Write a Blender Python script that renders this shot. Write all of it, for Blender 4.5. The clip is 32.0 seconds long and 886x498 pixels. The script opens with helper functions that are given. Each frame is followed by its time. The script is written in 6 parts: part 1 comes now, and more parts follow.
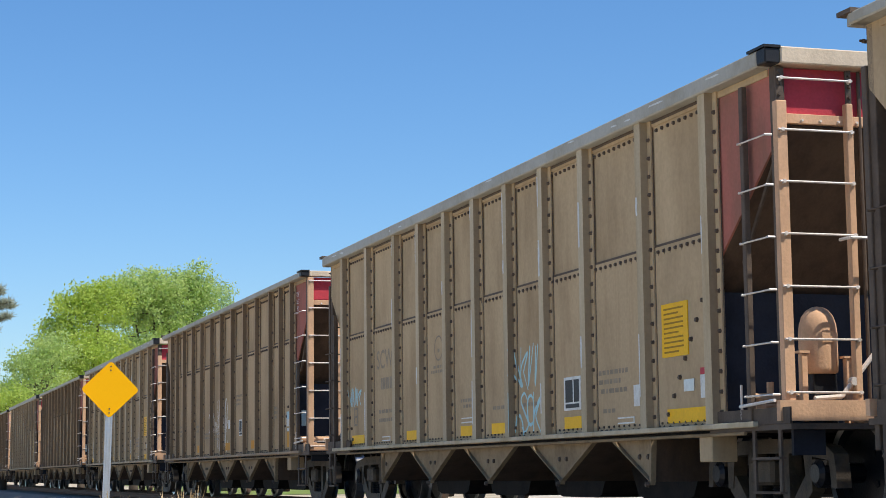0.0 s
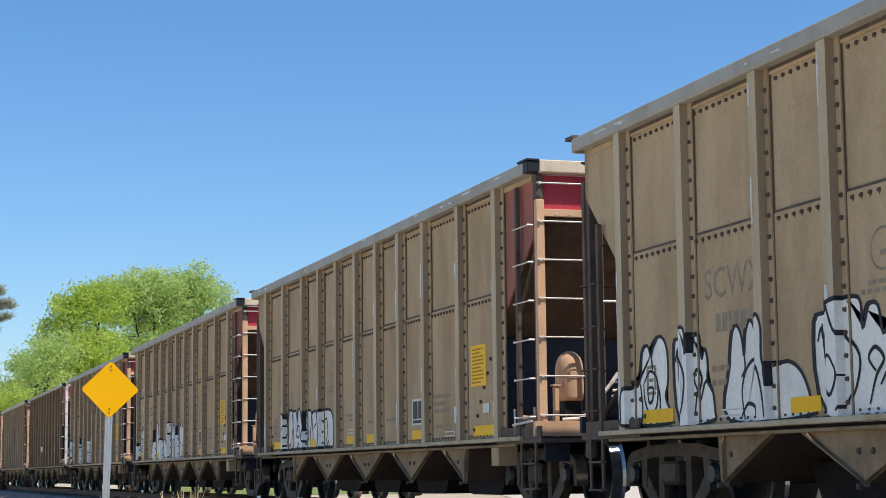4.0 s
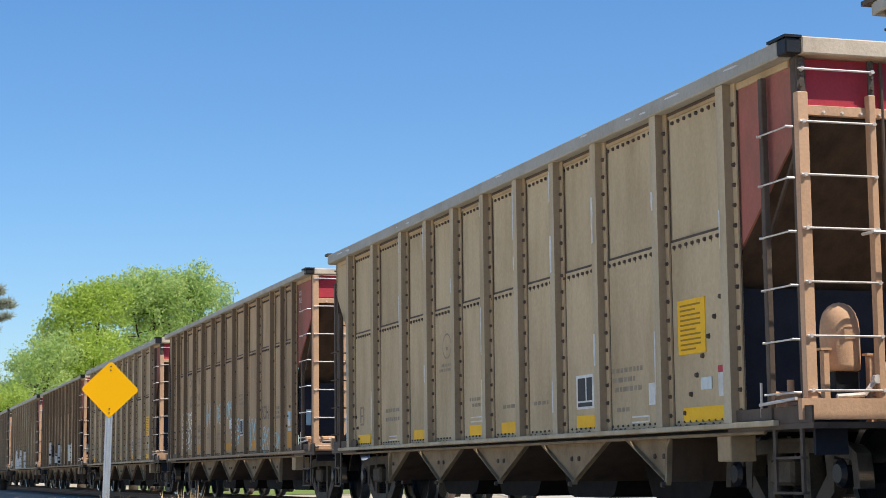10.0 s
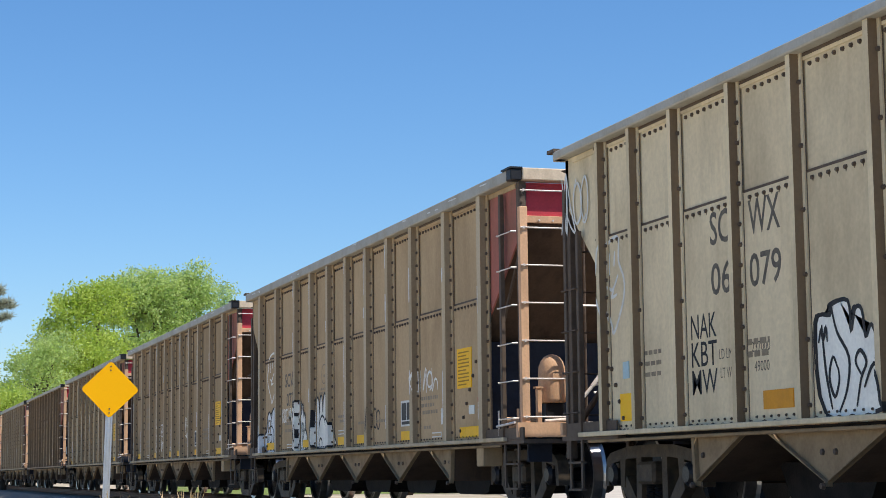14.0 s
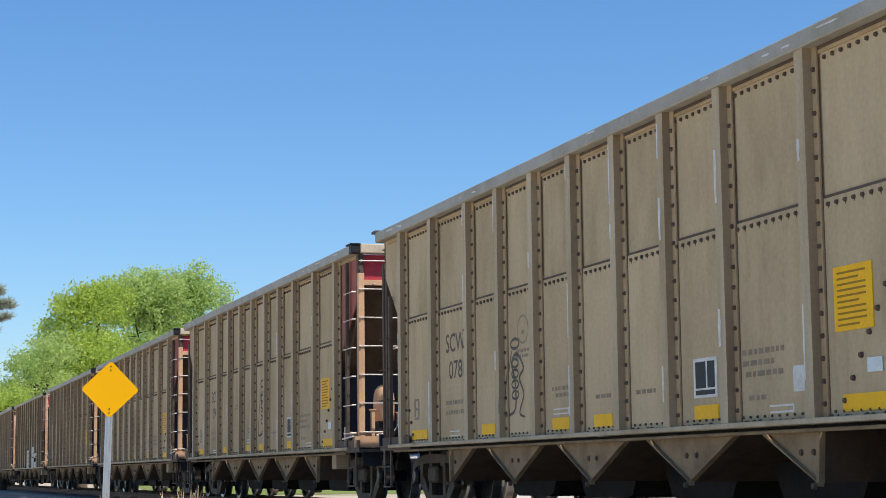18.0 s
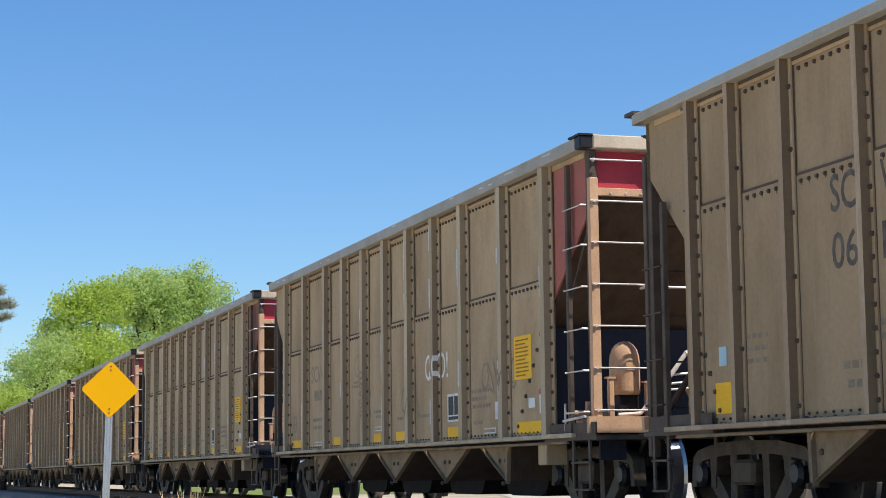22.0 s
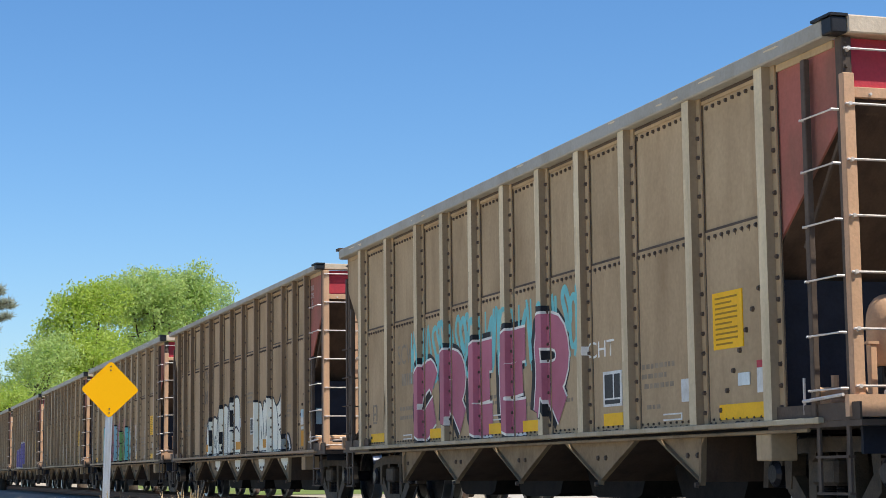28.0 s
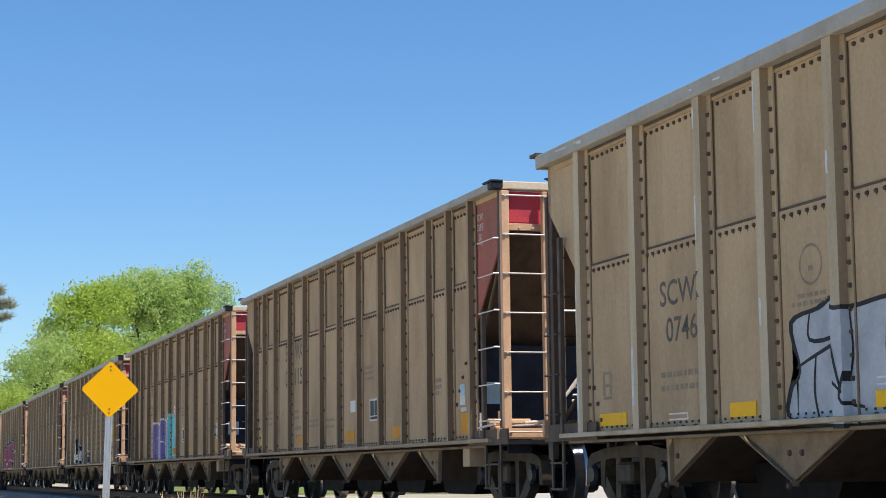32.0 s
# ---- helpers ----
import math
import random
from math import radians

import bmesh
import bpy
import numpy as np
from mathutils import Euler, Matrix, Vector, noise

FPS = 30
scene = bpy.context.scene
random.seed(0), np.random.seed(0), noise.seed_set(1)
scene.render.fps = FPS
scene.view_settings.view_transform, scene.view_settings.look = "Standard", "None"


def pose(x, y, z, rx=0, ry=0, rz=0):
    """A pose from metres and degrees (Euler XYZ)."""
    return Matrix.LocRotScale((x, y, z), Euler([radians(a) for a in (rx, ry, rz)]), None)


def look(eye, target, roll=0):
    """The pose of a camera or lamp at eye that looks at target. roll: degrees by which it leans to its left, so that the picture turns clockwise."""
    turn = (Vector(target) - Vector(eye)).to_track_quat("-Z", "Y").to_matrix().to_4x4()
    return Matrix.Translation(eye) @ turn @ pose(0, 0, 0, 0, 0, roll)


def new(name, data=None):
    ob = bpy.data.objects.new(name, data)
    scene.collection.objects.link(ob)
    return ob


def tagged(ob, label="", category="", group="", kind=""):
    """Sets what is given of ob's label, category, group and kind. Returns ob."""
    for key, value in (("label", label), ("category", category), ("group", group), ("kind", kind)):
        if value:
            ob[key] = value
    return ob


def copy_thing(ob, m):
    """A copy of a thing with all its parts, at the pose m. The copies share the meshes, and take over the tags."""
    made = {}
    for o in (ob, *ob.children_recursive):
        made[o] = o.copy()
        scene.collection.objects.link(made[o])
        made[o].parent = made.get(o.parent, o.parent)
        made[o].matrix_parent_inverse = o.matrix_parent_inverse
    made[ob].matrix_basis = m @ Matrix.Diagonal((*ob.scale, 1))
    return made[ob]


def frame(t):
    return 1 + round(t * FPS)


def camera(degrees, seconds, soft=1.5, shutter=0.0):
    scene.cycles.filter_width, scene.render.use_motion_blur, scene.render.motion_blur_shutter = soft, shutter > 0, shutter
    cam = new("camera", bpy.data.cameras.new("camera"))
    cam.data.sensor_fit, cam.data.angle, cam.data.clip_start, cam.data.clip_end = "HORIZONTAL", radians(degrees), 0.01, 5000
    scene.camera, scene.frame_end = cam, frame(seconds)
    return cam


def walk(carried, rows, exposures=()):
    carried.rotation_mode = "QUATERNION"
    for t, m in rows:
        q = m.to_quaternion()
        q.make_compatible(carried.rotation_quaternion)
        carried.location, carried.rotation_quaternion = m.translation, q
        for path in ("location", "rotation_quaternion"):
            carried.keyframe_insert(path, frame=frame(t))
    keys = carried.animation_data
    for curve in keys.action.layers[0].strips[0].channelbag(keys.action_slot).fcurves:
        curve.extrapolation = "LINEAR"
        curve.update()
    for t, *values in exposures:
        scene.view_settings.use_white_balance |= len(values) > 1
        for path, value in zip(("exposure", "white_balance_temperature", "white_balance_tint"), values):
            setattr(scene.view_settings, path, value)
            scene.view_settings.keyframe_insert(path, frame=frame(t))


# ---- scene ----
# camera and its stand: a tripod that never moves
EYE = Vector((0.0, 0.0, 0.5))
AIM = Vector((0.29843963, 0.94678533, 0.12054598))
SECONDS = 32.0
cam = camera(27.12, SECONDS, soft=0.9)
walk(cam, [(0.0, look(EYE, EYE + AIM * 10, -0.622)), (32.0, look(EYE, EYE + AIM * 10, -0.622))],
     exposures=[(0.0, 0.0), (32.0, 0.0)])

# ---- light: a clear noon sky, the sun high behind the camera's right shoulder
SUN_WAY = Vector((0.37, -0.37, 0.852)).normalized()
world = bpy.data.worlds.new("sky")
scene.world = world
world.use_nodes = True
wn, wl = world.node_tree.nodes, world.node_tree.links
sky = wn.new("ShaderNodeTexSky")
sky.sky_type = "NISHITA"
sky.sun_disc = False
sky.sun_elevation = math.asin(SUN_WAY.z)
sky.sun_rotation = math.atan2(SUN_WAY.x, SUN_WAY.y)
sky.altitude, sky.air_density, sky.dust_density, sky.ozone_density = 0.0, 1.0, 0.4, 8.0
wn["Background"].inputs["Strength"].default_value = 0.152
deep = wn.new("ShaderNodeHueSaturation")
deep.inputs["Saturation"].default_value = 1.12
wl.new(sky.outputs["Color"], deep.inputs["Color"])
wl.new(deep.outputs["Color"], wn["Background"].inputs["Color"])
sun = new("sun", bpy.data.lights.new("sun", "SUN"))
sun.data.energy, sun.data.angle, sun.data.color = 5.0, radians(0.53), (1.0, 0.95, 0.87)
sun.matrix_basis = look((0, 0, 60), Vector((0, 0, 60)) - SUN_WAY)

# ---- plan: rail top is z = 0, the train runs towards +y
SIDE = 6.793      # near side of the cars
WIDE = 3.2
MID = SIDE + WIDE / 2
PITCH = 16.15     # coupled length of a car
START = 13.052    # near end of car 0 at the start
GROUND = -0.62


# cars passed since the start, second by second
PASSED = {0: -0.0106, 1: 1.0827, 2: 2.1768, 5: 5.4345, 6: 6.5675, 7: 7.6667, 8: 8.7661, 9: 9.8612, 10: 10.9678, 11: 12.0715,
          12: 13.1203, 13: 14.2595, 14: 15.3638, 17: 18.6878, 18: 19.7966, 19: 20.8727, 20: 22.0106, 21: 23.1219, 22: 24.2356,
          23: 25.3427, 24: 26.4557, 27: 29.8119, 28: 30.9240, 29: 32.0374, 30: 33.1605, 31: 34.2756, 32: 35.3960}


# ---- materials
def material(name):
    m = bpy.data.materials.new(name)
    m.use_nodes = True
    return m, m.node_tree.nodes, m.node_tree.links, m.node_tree.nodes["Principled BSDF"]


def surface(name, base, rough=0.6, metal=0.0, grime=None, grime_amount=0.5, scale=3.0, streak=1.0, bump=0.15, fine=60.0, vary=0.06, spread=(0.42, 0.68), gloss=0.12, grain=0.32):
    """Paint or plain stuff with two scales of variation: stains (streak > 1 draws them out downwards) and fine grain."""
    m, n, l, p = material(name)
    p.inputs["Roughness"].default_value, p.inputs["Metallic"].default_value = rough, metal
    p.inputs["Specular IOR Level"].default_value = gloss
    tc = n.new("ShaderNodeTexCoord")
    info = n.new("ShaderNodeObjectInfo")
    shift = n.new("ShaderNodeVectorMath")
    shift.operation = "ADD"
    mul = n.new("ShaderNodeVectorMath")
    mul.operation = "SCALE"
    comb = n.new("ShaderNodeCombineXYZ")
    for i in range(3):
        l.new(info.outputs["Random"], comb.inputs[i])
    l.new(comb.outputs[0], mul.inputs[0])
    mul.inputs["Scale"].default_value = 37.0
    l.new(tc.outputs["Object"], shift.inputs[0])
    l.new(mul.outputs[0], shift.inputs[1])
    mp = n.new("ShaderNodeMapping")
    mp.inputs["Scale"].default_value = (1, 1, 1 / streak)
    l.new(shift.outputs[0], mp.inputs["Vector"])
    big = n.new("ShaderNodeTexNoise")
    big.inputs["Scale"].default_value, big.inputs["Detail"].default_value, big.inputs["Roughness"].default_value = scale, 6, 0.62
    l.new(mp.outputs[0], big.inputs["Vector"])
    ramp = n.new("ShaderNodeMapRange")
    ramp.inputs["From Min"].default_value, ramp.inputs["From Max"].default_value = spread
    ramp.inputs["To Max"].default_value = grime_amount
    l.new(big.outputs["Fac"], ramp.inputs["Value"])
    small = n.new("ShaderNodeTexNoise")
    small.inputs["Scale"].default_value, small.inputs["Detail"].default_value = fine, 4
    l.new(shift.outputs[0], small.inputs["Vector"])
    mix = n.new("ShaderNodeMix")
    mix.data_type = "RGBA"
    mix.inputs[6].default_value = (*base, 1)
    mix.inputs[7].default_value = (*(grime or tuple(c * 0.55 for c in base)), 1)
    l.new(ramp.outputs[0], mix.inputs[0])
    hsv = n.new("ShaderNodeHueSaturation")
    l.new(mix.outputs[2], hsv.inputs["Color"])
    if streak > 2.4 and scale < 2:
        # thin rusty runs down the sheet
        mp2 = n.new("ShaderNodeMapping")
        mp2.inputs["Scale"].default_value = (1, 1, 0.07)
        l.new(shift.outputs[0], mp2.inputs["Vector"])
        thin = n.new("ShaderNodeTexNoise")
        thin.inputs["Scale"].default_value, thin.inputs["Detail"].default_value = 11.0, 5
        l.new(mp2.outputs[0], thin.inputs["Vector"])
        cut = n.new("ShaderNodeMapRange")
        cut.inputs["From Min"].default_value, cut.inputs["From Max"].default_value, cut.inputs["To Max"].default_value = 0.52, 0.74, 0.2
        l.new(thin.outputs["Fac"], cut.inputs["Value"])
        runs = n.new("ShaderNodeMix")
        runs.data_type = "RGBA"
        l.new(cut.outputs[0], runs.inputs[0])
        l.new(mix.outputs[2], runs.inputs[6])
        runs.inputs[7].default_value = (base[0] * 0.62, base[1] * 0.52, base[2] * 0.46, 1)
        l.new(runs.outputs[2], hsv.inputs["Color"])
    val = n.new("ShaderNodeMath")
    val.operation = "MULTIPLY_ADD"
    l.new(small.outputs["Fac"], val.inputs[0])
    val.inputs[1].default_value, val.inputs[2].default_value = grain, 1.0 - grain / 2
    val2 = n.new("ShaderNodeMath")
    val2.operation = "MULTIPLY_ADD"
    l.new(info.outputs["Random"], val2.inputs[0])
    val2.inputs[1].default_value = vary * 2
    l.new(val.outputs[0], val2.inputs[2])
    l.new(val2.outputs[0], hsv.inputs["Value"])
    l.new(hsv.outputs[0], p.inputs["Base Color"])
    if bump:
        b = n.new("ShaderNodeBump")
        b.inputs["Strength"].default_value, b.inputs["Distance"].default_value = bump, 0.02
        l.new(small.outputs["Fac"], b.inputs["Height"])
        l.new(b.outputs[0], p.inputs["Normal"])
    return m


TAUPE = surface("dusty_taupe_paint", (0.510, 0.379, 0.230), 0.85, gloss=0.05, grime=(0.275, 0.187, 0.104), grime_amount=0.62, scale=1.1, streak=2.5, fine=24, bump=0.1)
TAN = surface("tan_brown_paint", (0.510, 0.372, 0.221), 0.85, gloss=0.05, grime=(0.281, 0.193, 0.110), grime_amount=0.62, scale=1.1, streak=2.5, fine=24, bump=0.1)
DRAB = surface("grey_drab_paint", (0.566, 0.448, 0.281), 0.85, gloss=0.05, grime=(0.326, 0.240, 0.137), grime_amount=0.62, scale=1.1, streak=2.5, fine=24, bump=0.1)
DUSK = surface("dark_weathered_paint", (0.400, 0.292, 0.174), 0.85, gloss=0.05, grime=(0.215, 0.146, 0.082), grime_amount=0.62, scale=1.1, streak=2.5, fine=24, bump=0.1)
TAUPE_RIB = surface("worn_grey_rib_paint", (0.551, 0.463, 0.324), 0.85, gloss=0.05, grime=(0.377, 0.281, 0.167), grime_amount=0.8, scale=2.4, streak=6, fine=30, bump=0.1)
SLIM_RIB = surface("worn_brown_rib_paint", (0.398, 0.295, 0.194), 0.8, gloss=0.05, grime=(0.612, 0.492, 0.347), grime_amount=0.8, scale=3.0, streak=8, fine=30, bump=0.1, spread=(0.56, 0.70))
DARK_RIB = surface("worn_olive_rib_paint", (0.29, 0.245, 0.185), 0.8, gloss=0.05, grime=(0.19, 0.155, 0.12), grime_amount=0.7, scale=2.4, streak=5, fine=30, bump=0.1)
BROWN = surface("dusty_brown_paint", (0.520, 0.380, 0.232), 0.85, gloss=0.05, grime=(0.275, 0.189, 0.106), grime_amount=0.62, scale=1.1, streak=2.5, fine=24, bump=0.1)
GREY_DARK = surface("dark_grey_paint", (0.225, 0.175, 0.142), 0.85, gloss=0.05, grime=(0.145, 0.112, 0.093), grime_amount=0.7, scale=1.1, streak=2.5, fine=24, bump=0.1)
GREY_PALE = surface("pale_grey_paint", (0.760, 0.640, 0.430), 0.85, gloss=0.05, grime=(0.450, 0.365, 0.235), grime_amount=0.8, scale=1.1, streak=2.5, fine=24, bump=0.1)
# Rib flanks darker than the faces: the shade on them is in the colour.
SHADED_SLIM_FLANK = surface("dark_brown_rib_flank", (0.230, 0.163, 0.101), 0.85, gloss=0.05, grime=(0.138, 0.097, 0.061), grime_amount=0.8, scale=2.0, streak=5, fine=30, bump=0.1)
SHADED_FLANK = surface("grimy_rib_flank", (0.357, 0.271, 0.171), 0.85, gloss=0.05, grime=(0.235, 0.167, 0.104), grime_amount=0.8, scale=2.0, streak=5, fine=30, bump=0.1)
RAIL_PAINT = surface("grey_top_chord", (0.41, 0.39, 0.335), 0.5, grime=(0.31, 0.27, 0.2), grime_amount=0.7, scale=2.0, fine=30)
CREAM = surface("cream_end_cap_paint", (0.66, 0.53, 0.38), 0.55, grime=(0.45, 0.34, 0.23), grime_amount=0.6, scale=4, streak=2, fine=40)
SAND = surface("sandy_end_paint", (0.66, 0.40, 0.235), 0.6, grime=(0.42, 0.26, 0.16), grime_amount=0.6, scale=4, streak=3, fine=40)
RED = surface("faded_red_paint", (0.52, 0.06, 0.075), 0.5, grime=(0.30, 0.05, 0.06), grime_amount=0.5, scale=4, fine=40)
RUST_RED = surface("brick_red_panel", (0.43, 0.15, 0.115), 0.75, grime=(0.22, 0.125, 0.085), grime_amount=0.85, scale=1.6, streak=2, fine=30)
BLUE = surface("faded_blue_paint", (0.06, 0.16, 0.36), 0.5, grime=(0.05, 0.11, 0.24), grime_amount=0.5, scale=4, fine=40)
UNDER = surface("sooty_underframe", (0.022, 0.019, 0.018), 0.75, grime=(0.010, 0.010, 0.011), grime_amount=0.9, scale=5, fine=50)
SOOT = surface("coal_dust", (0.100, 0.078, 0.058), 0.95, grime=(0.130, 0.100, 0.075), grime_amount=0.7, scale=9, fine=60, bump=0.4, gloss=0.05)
POCKET = surface("dusty_pocket_paint", (0.326, 0.236, 0.142), 0.85, gloss=0.05, grime=(0.178, 0.126, 0.077), grime_amount=0.8, scale=3, fine=30, bump=0.1)
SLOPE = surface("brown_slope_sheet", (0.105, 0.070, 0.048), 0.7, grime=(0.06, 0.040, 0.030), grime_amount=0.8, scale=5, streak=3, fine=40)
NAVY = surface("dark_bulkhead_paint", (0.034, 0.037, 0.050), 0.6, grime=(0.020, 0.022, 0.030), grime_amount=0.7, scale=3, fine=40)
CAST = surface("rusty_cast_steel", (0.095, 0.070, 0.046), 0.62, grime=(0.040, 0.031, 0.024), grime_amount=0.9, scale=6, fine=60, bump=0.3, gloss=0.25)
STEEL = surface("polished_wheel_steel", (0.45, 0.44, 0.43), 0.28, 0.9, grime=(0.2, 0.17, 0.14), grime_amount=0.4, scale=5, fine=50, bump=0.05)
WHEEL = surface("dark_wheel_steel", (0.020, 0.019, 0.022), 0.38, 0.5, grime=(0.012, 0.011, 0.012), grime_amount=0.7, scale=6, fine=50, gloss=0.4)
RUNG = surface("worn_galvanised_rung", (0.74, 0.66, 0.58), 0.34, 0.0, grime=(0.36, 0.27, 0.20), grime_amount=0.5, scale=9, fine=60, gloss=0.5)
DARK_END = surface("brown_end_frame", (0.125, 0.092, 0.068), 0.6, grime=(0.065, 0.048, 0.038), grime_amount=0.7, scale=4, fine=40)
BLACK = surface("black_paint", (0.014, 0.014, 0.016), 0.5, grime=(0.03, 0.026, 0.022), grime_amount=0.5, scale=8, gloss=0.3)
YELLOW = surface("yellow_sheeting", (0.92, 0.52, 0.010), 0.45, grime=(0.80, 0.42, 0.015), grime_amount=0.5, scale=5, fine=40, bump=0.03)
ORANGE = surface("orange_sheeting", (0.68, 0.30, 0.02), 0.5, grime=(0.5, 0.22, 0.03), grime_amount=0.6, scale=5, fine=40, bump=0.03)
PALE_MARK = surface("worn_pale_scuff", (0.66, 0.68, 0.66), 0.5, grime=(0.50, 0.48, 0.42), grime_amount=0.7, scale=9, fine=40, bump=0.03, gloss=0.3)
WHITE = surface("white_decal", (0.72, 0.72, 0.68), 0.5, grime=(0.5, 0.47, 0.4), grime_amount=0.6, scale=7, fine=40, bump=0.03)
PALE_BLUE = surface("pale_blue_decal", (0.42, 0.60, 0.66), 0.5, grime=(0.4, 0.45, 0.45), grime_amount=0.6, scale=7, fine=40, bump=0.03)
STENCIL = surface("dark_stencil_paint", (0.10, 0.085, 0.07), 0.6, grime=(0.2, 0.17, 0.13), grime_amount=0.8, scale=9, fine=50, bump=0.03)
FAINT = surface("faint_stencil_paint", (0.25, 0.20, 0.14), 0.6, grime=(0.36, 0.29, 0.2), grime_amount=0.9, scale=9, fine=50, bump=0.03)
SPRAY_WHITE = surface("white_spray_paint", (0.86, 0.84, 0.76), 0.55, grime=(0.66, 0.65, 0.60), grime_amount=0.6, scale=2.5, fine=30, bump=0.03)
SPRAY_SILVER = surface("silver_spray_paint", (0.74, 0.76, 0.77), 0.5, 0.0, grime=(0.52, 0.55, 0.57), grime_amount=0.8, scale=2.2, fine=30, bump=0.03)
SPRAY_GREY = surface("grey_spray_paint", (0.50, 0.53, 0.55), 0.5, grime=(0.32, 0.34, 0.36), grime_amount=0.8, scale=2.2, fine=30, bump=0.03)
SPRAY_BLACK = surface("black_spray_paint", (0.025, 0.026, 0.03), 0.55, grime=(0.06, 0.055, 0.05), grime_amount=0.6, scale=5, bump=0.03)
SPRAY_TEAL = surface("teal_spray_paint", (0.200, 0.600, 0.600), 0.55, grime=(0.200, 0.460, 0.450), grime_amount=0.6, scale=5, bump=0.03)
SPRAY_SKY = surface("light_blue_spray_paint", (0.42, 0.66, 0.68), 0.55, grime=(0.34, 0.5, 0.5), grime_amount=0.6, scale=5, bump=0.03)
SPRAY_PINK = surface("rose_spray_paint", (0.50, 0.17, 0.23), 0.55, grime=(0.38, 0.12, 0.16), grime_amount=0.6, scale=2, bump=0.03)
SPRAY_GREEN = surface("green_spray_paint", (0.22, 0.42, 0.16), 0.55, grime=(0.18, 0.3, 0.14), grime_amount=0.6, scale=3, bump=0.03)
SPRAY_PURPLE = surface("violet_spray_paint", (0.270, 0.230, 0.470), 0.55, grime=(0.200, 0.180, 0.330), grime_amount=0.6, scale=3, bump=0.03)
SPRAY_GHOST = surface("greenish_white_spray_paint", (0.92, 0.90, 0.76), 0.55, grime=(0.78, 0.77, 0.65), grime_amount=0.6, scale=3, bump=0.03)
GALV = surface("galvanised_post", (0.55, 0.56, 0.57), 0.35, 0.75, grime=(0.42, 0.42, 0.42), grime_amount=0.6, scale=9, streak=4, fine=60)
SIGN_YELLOW = surface("yellow_sign_face", (0.98, 0.48, 0.003), 0.4, grime=(0.94, 0.45, 0.003), grime_amount=0.4, scale=3, fine=30, bump=0.02, vary=0.0, grain=0.06)
BARK = surface("grey_brown_bark", (0.13, 0.10, 0.075), 0.9, grime=(0.07, 0.055, 0.04), grime_amount=0.8, scale=6, streak=4, fine=30, bump=0.5)
BALLAST = surface("grey_ballast", (0.27, 0.24, 0.205), 0.9, grime=(0.2, 0.17, 0.14), grime_amount=0.9, scale=7, fine=22, bump=0.8)
TIE = surface("creosoted_tie", (0.09, 0.07, 0.055), 0.85, grime=(0.05, 0.04, 0.035), grime_amount=0.7, scale=6, fine=40, bump=0.4)
RAIL_RUST = surface("rusty_rail", (0.20, 0.11, 0.07), 0.7, grime=(0.12, 0.07, 0.05), grime_amount=0.7, scale=6, fine=40)
GRASS = surface("spring_grass", (0.17, 0.23, 0.05), 0.95, grime=(0.25, 0.22, 0.10), grime_amount=0.8, scale=0.22, fine=6, bump=0.6, vary=0)
GRAVEL = surface("pale_gravel_ground", (0.60, 0.53, 0.41), 0.95, grime=(0.44, 0.37, 0.28), grime_amount=0.8, scale=0.5, fine=14, bump=0.6, vary=0)
EARTH = surface("dry_sandy_earth", (0.52, 0.43, 0.31), 0.95, grime=(0.32, 0.25, 0.16), grime_amount=0.8, scale=0.3, fine=8, bump=0.6, vary=0)
PRINT = surface("brownish_small_print", (0.36, 0.19, 0.02), 0.6, grime=(0.5, 0.27, 0.02), grime_amount=0.6, scale=20)
SANDY = surface("pale_sandy_lot", (0.56, 0.49, 0.40), 0.95, grime=(0.44, 0.37, 0.29), grime_amount=0.7, scale=0.3, fine=9, bump=0.4, vary=0)
DRY = surface("dry_straw", (0.50, 0.38, 0.22), 0.9, grime=(0.34, 0.25, 0.14), grime_amount=0.7, scale=6)


def leaf_material(name, tint, dark):
    """Thin leaves that let light through, each with its own shade."""
    m, n, l, p = material(name)
    geo = n.new("ShaderNodeNewGeometry")
    tc = n.new("ShaderNodeTexCoord")
    noise_big = n.new("ShaderNodeTexNoise")
    noise_big.inputs["Scale"].default_value = 0.35
    l.new(tc.outputs["Object"], noise_big.inputs["Vector"])
    add = n.new("ShaderNodeMath")
    add.operation = "MULTIPLY_ADD"
    add.inputs[1].default_value = 0.5
    l.new(geo.outputs["Random Per Island"], add.inputs[0])
    l.new(noise_big.outputs["Fac"], add.inputs[2])
    rng = n.new("ShaderNodeMapRange")
    rng.inputs["From Min"].default_value, rng.inputs["From Max"].default_value = 0.35, 1.1
    l.new(add.outputs[0], rng.inputs["Value"])
    mix = n.new("ShaderNodeMix")
    mix.data_type = "RGBA"
    mix.inputs[6].default_value, mix.inputs[7].default_value = (*dark, 1), (*tint, 1)
    l.new(rng.outputs[0], mix.inputs[0])
    l.new(mix.outputs[2], p.inputs["Base Color"])
    p.inputs["Roughness"].default_value = 0.5
    tr = n.new("ShaderNodeBsdfTranslucent")
    l.new(mix.outputs[2], tr.inputs["Color"])
    ms = n.new("ShaderNodeMixShader")
    ms.inputs[0].default_value = 0.55
    l.new(p.outputs[0], ms.inputs[1])
    l.new(tr.outputs[0], ms.inputs[2])
    l.new(ms.outputs[0], n["Material Output"].inputs["Surface"])
    return m


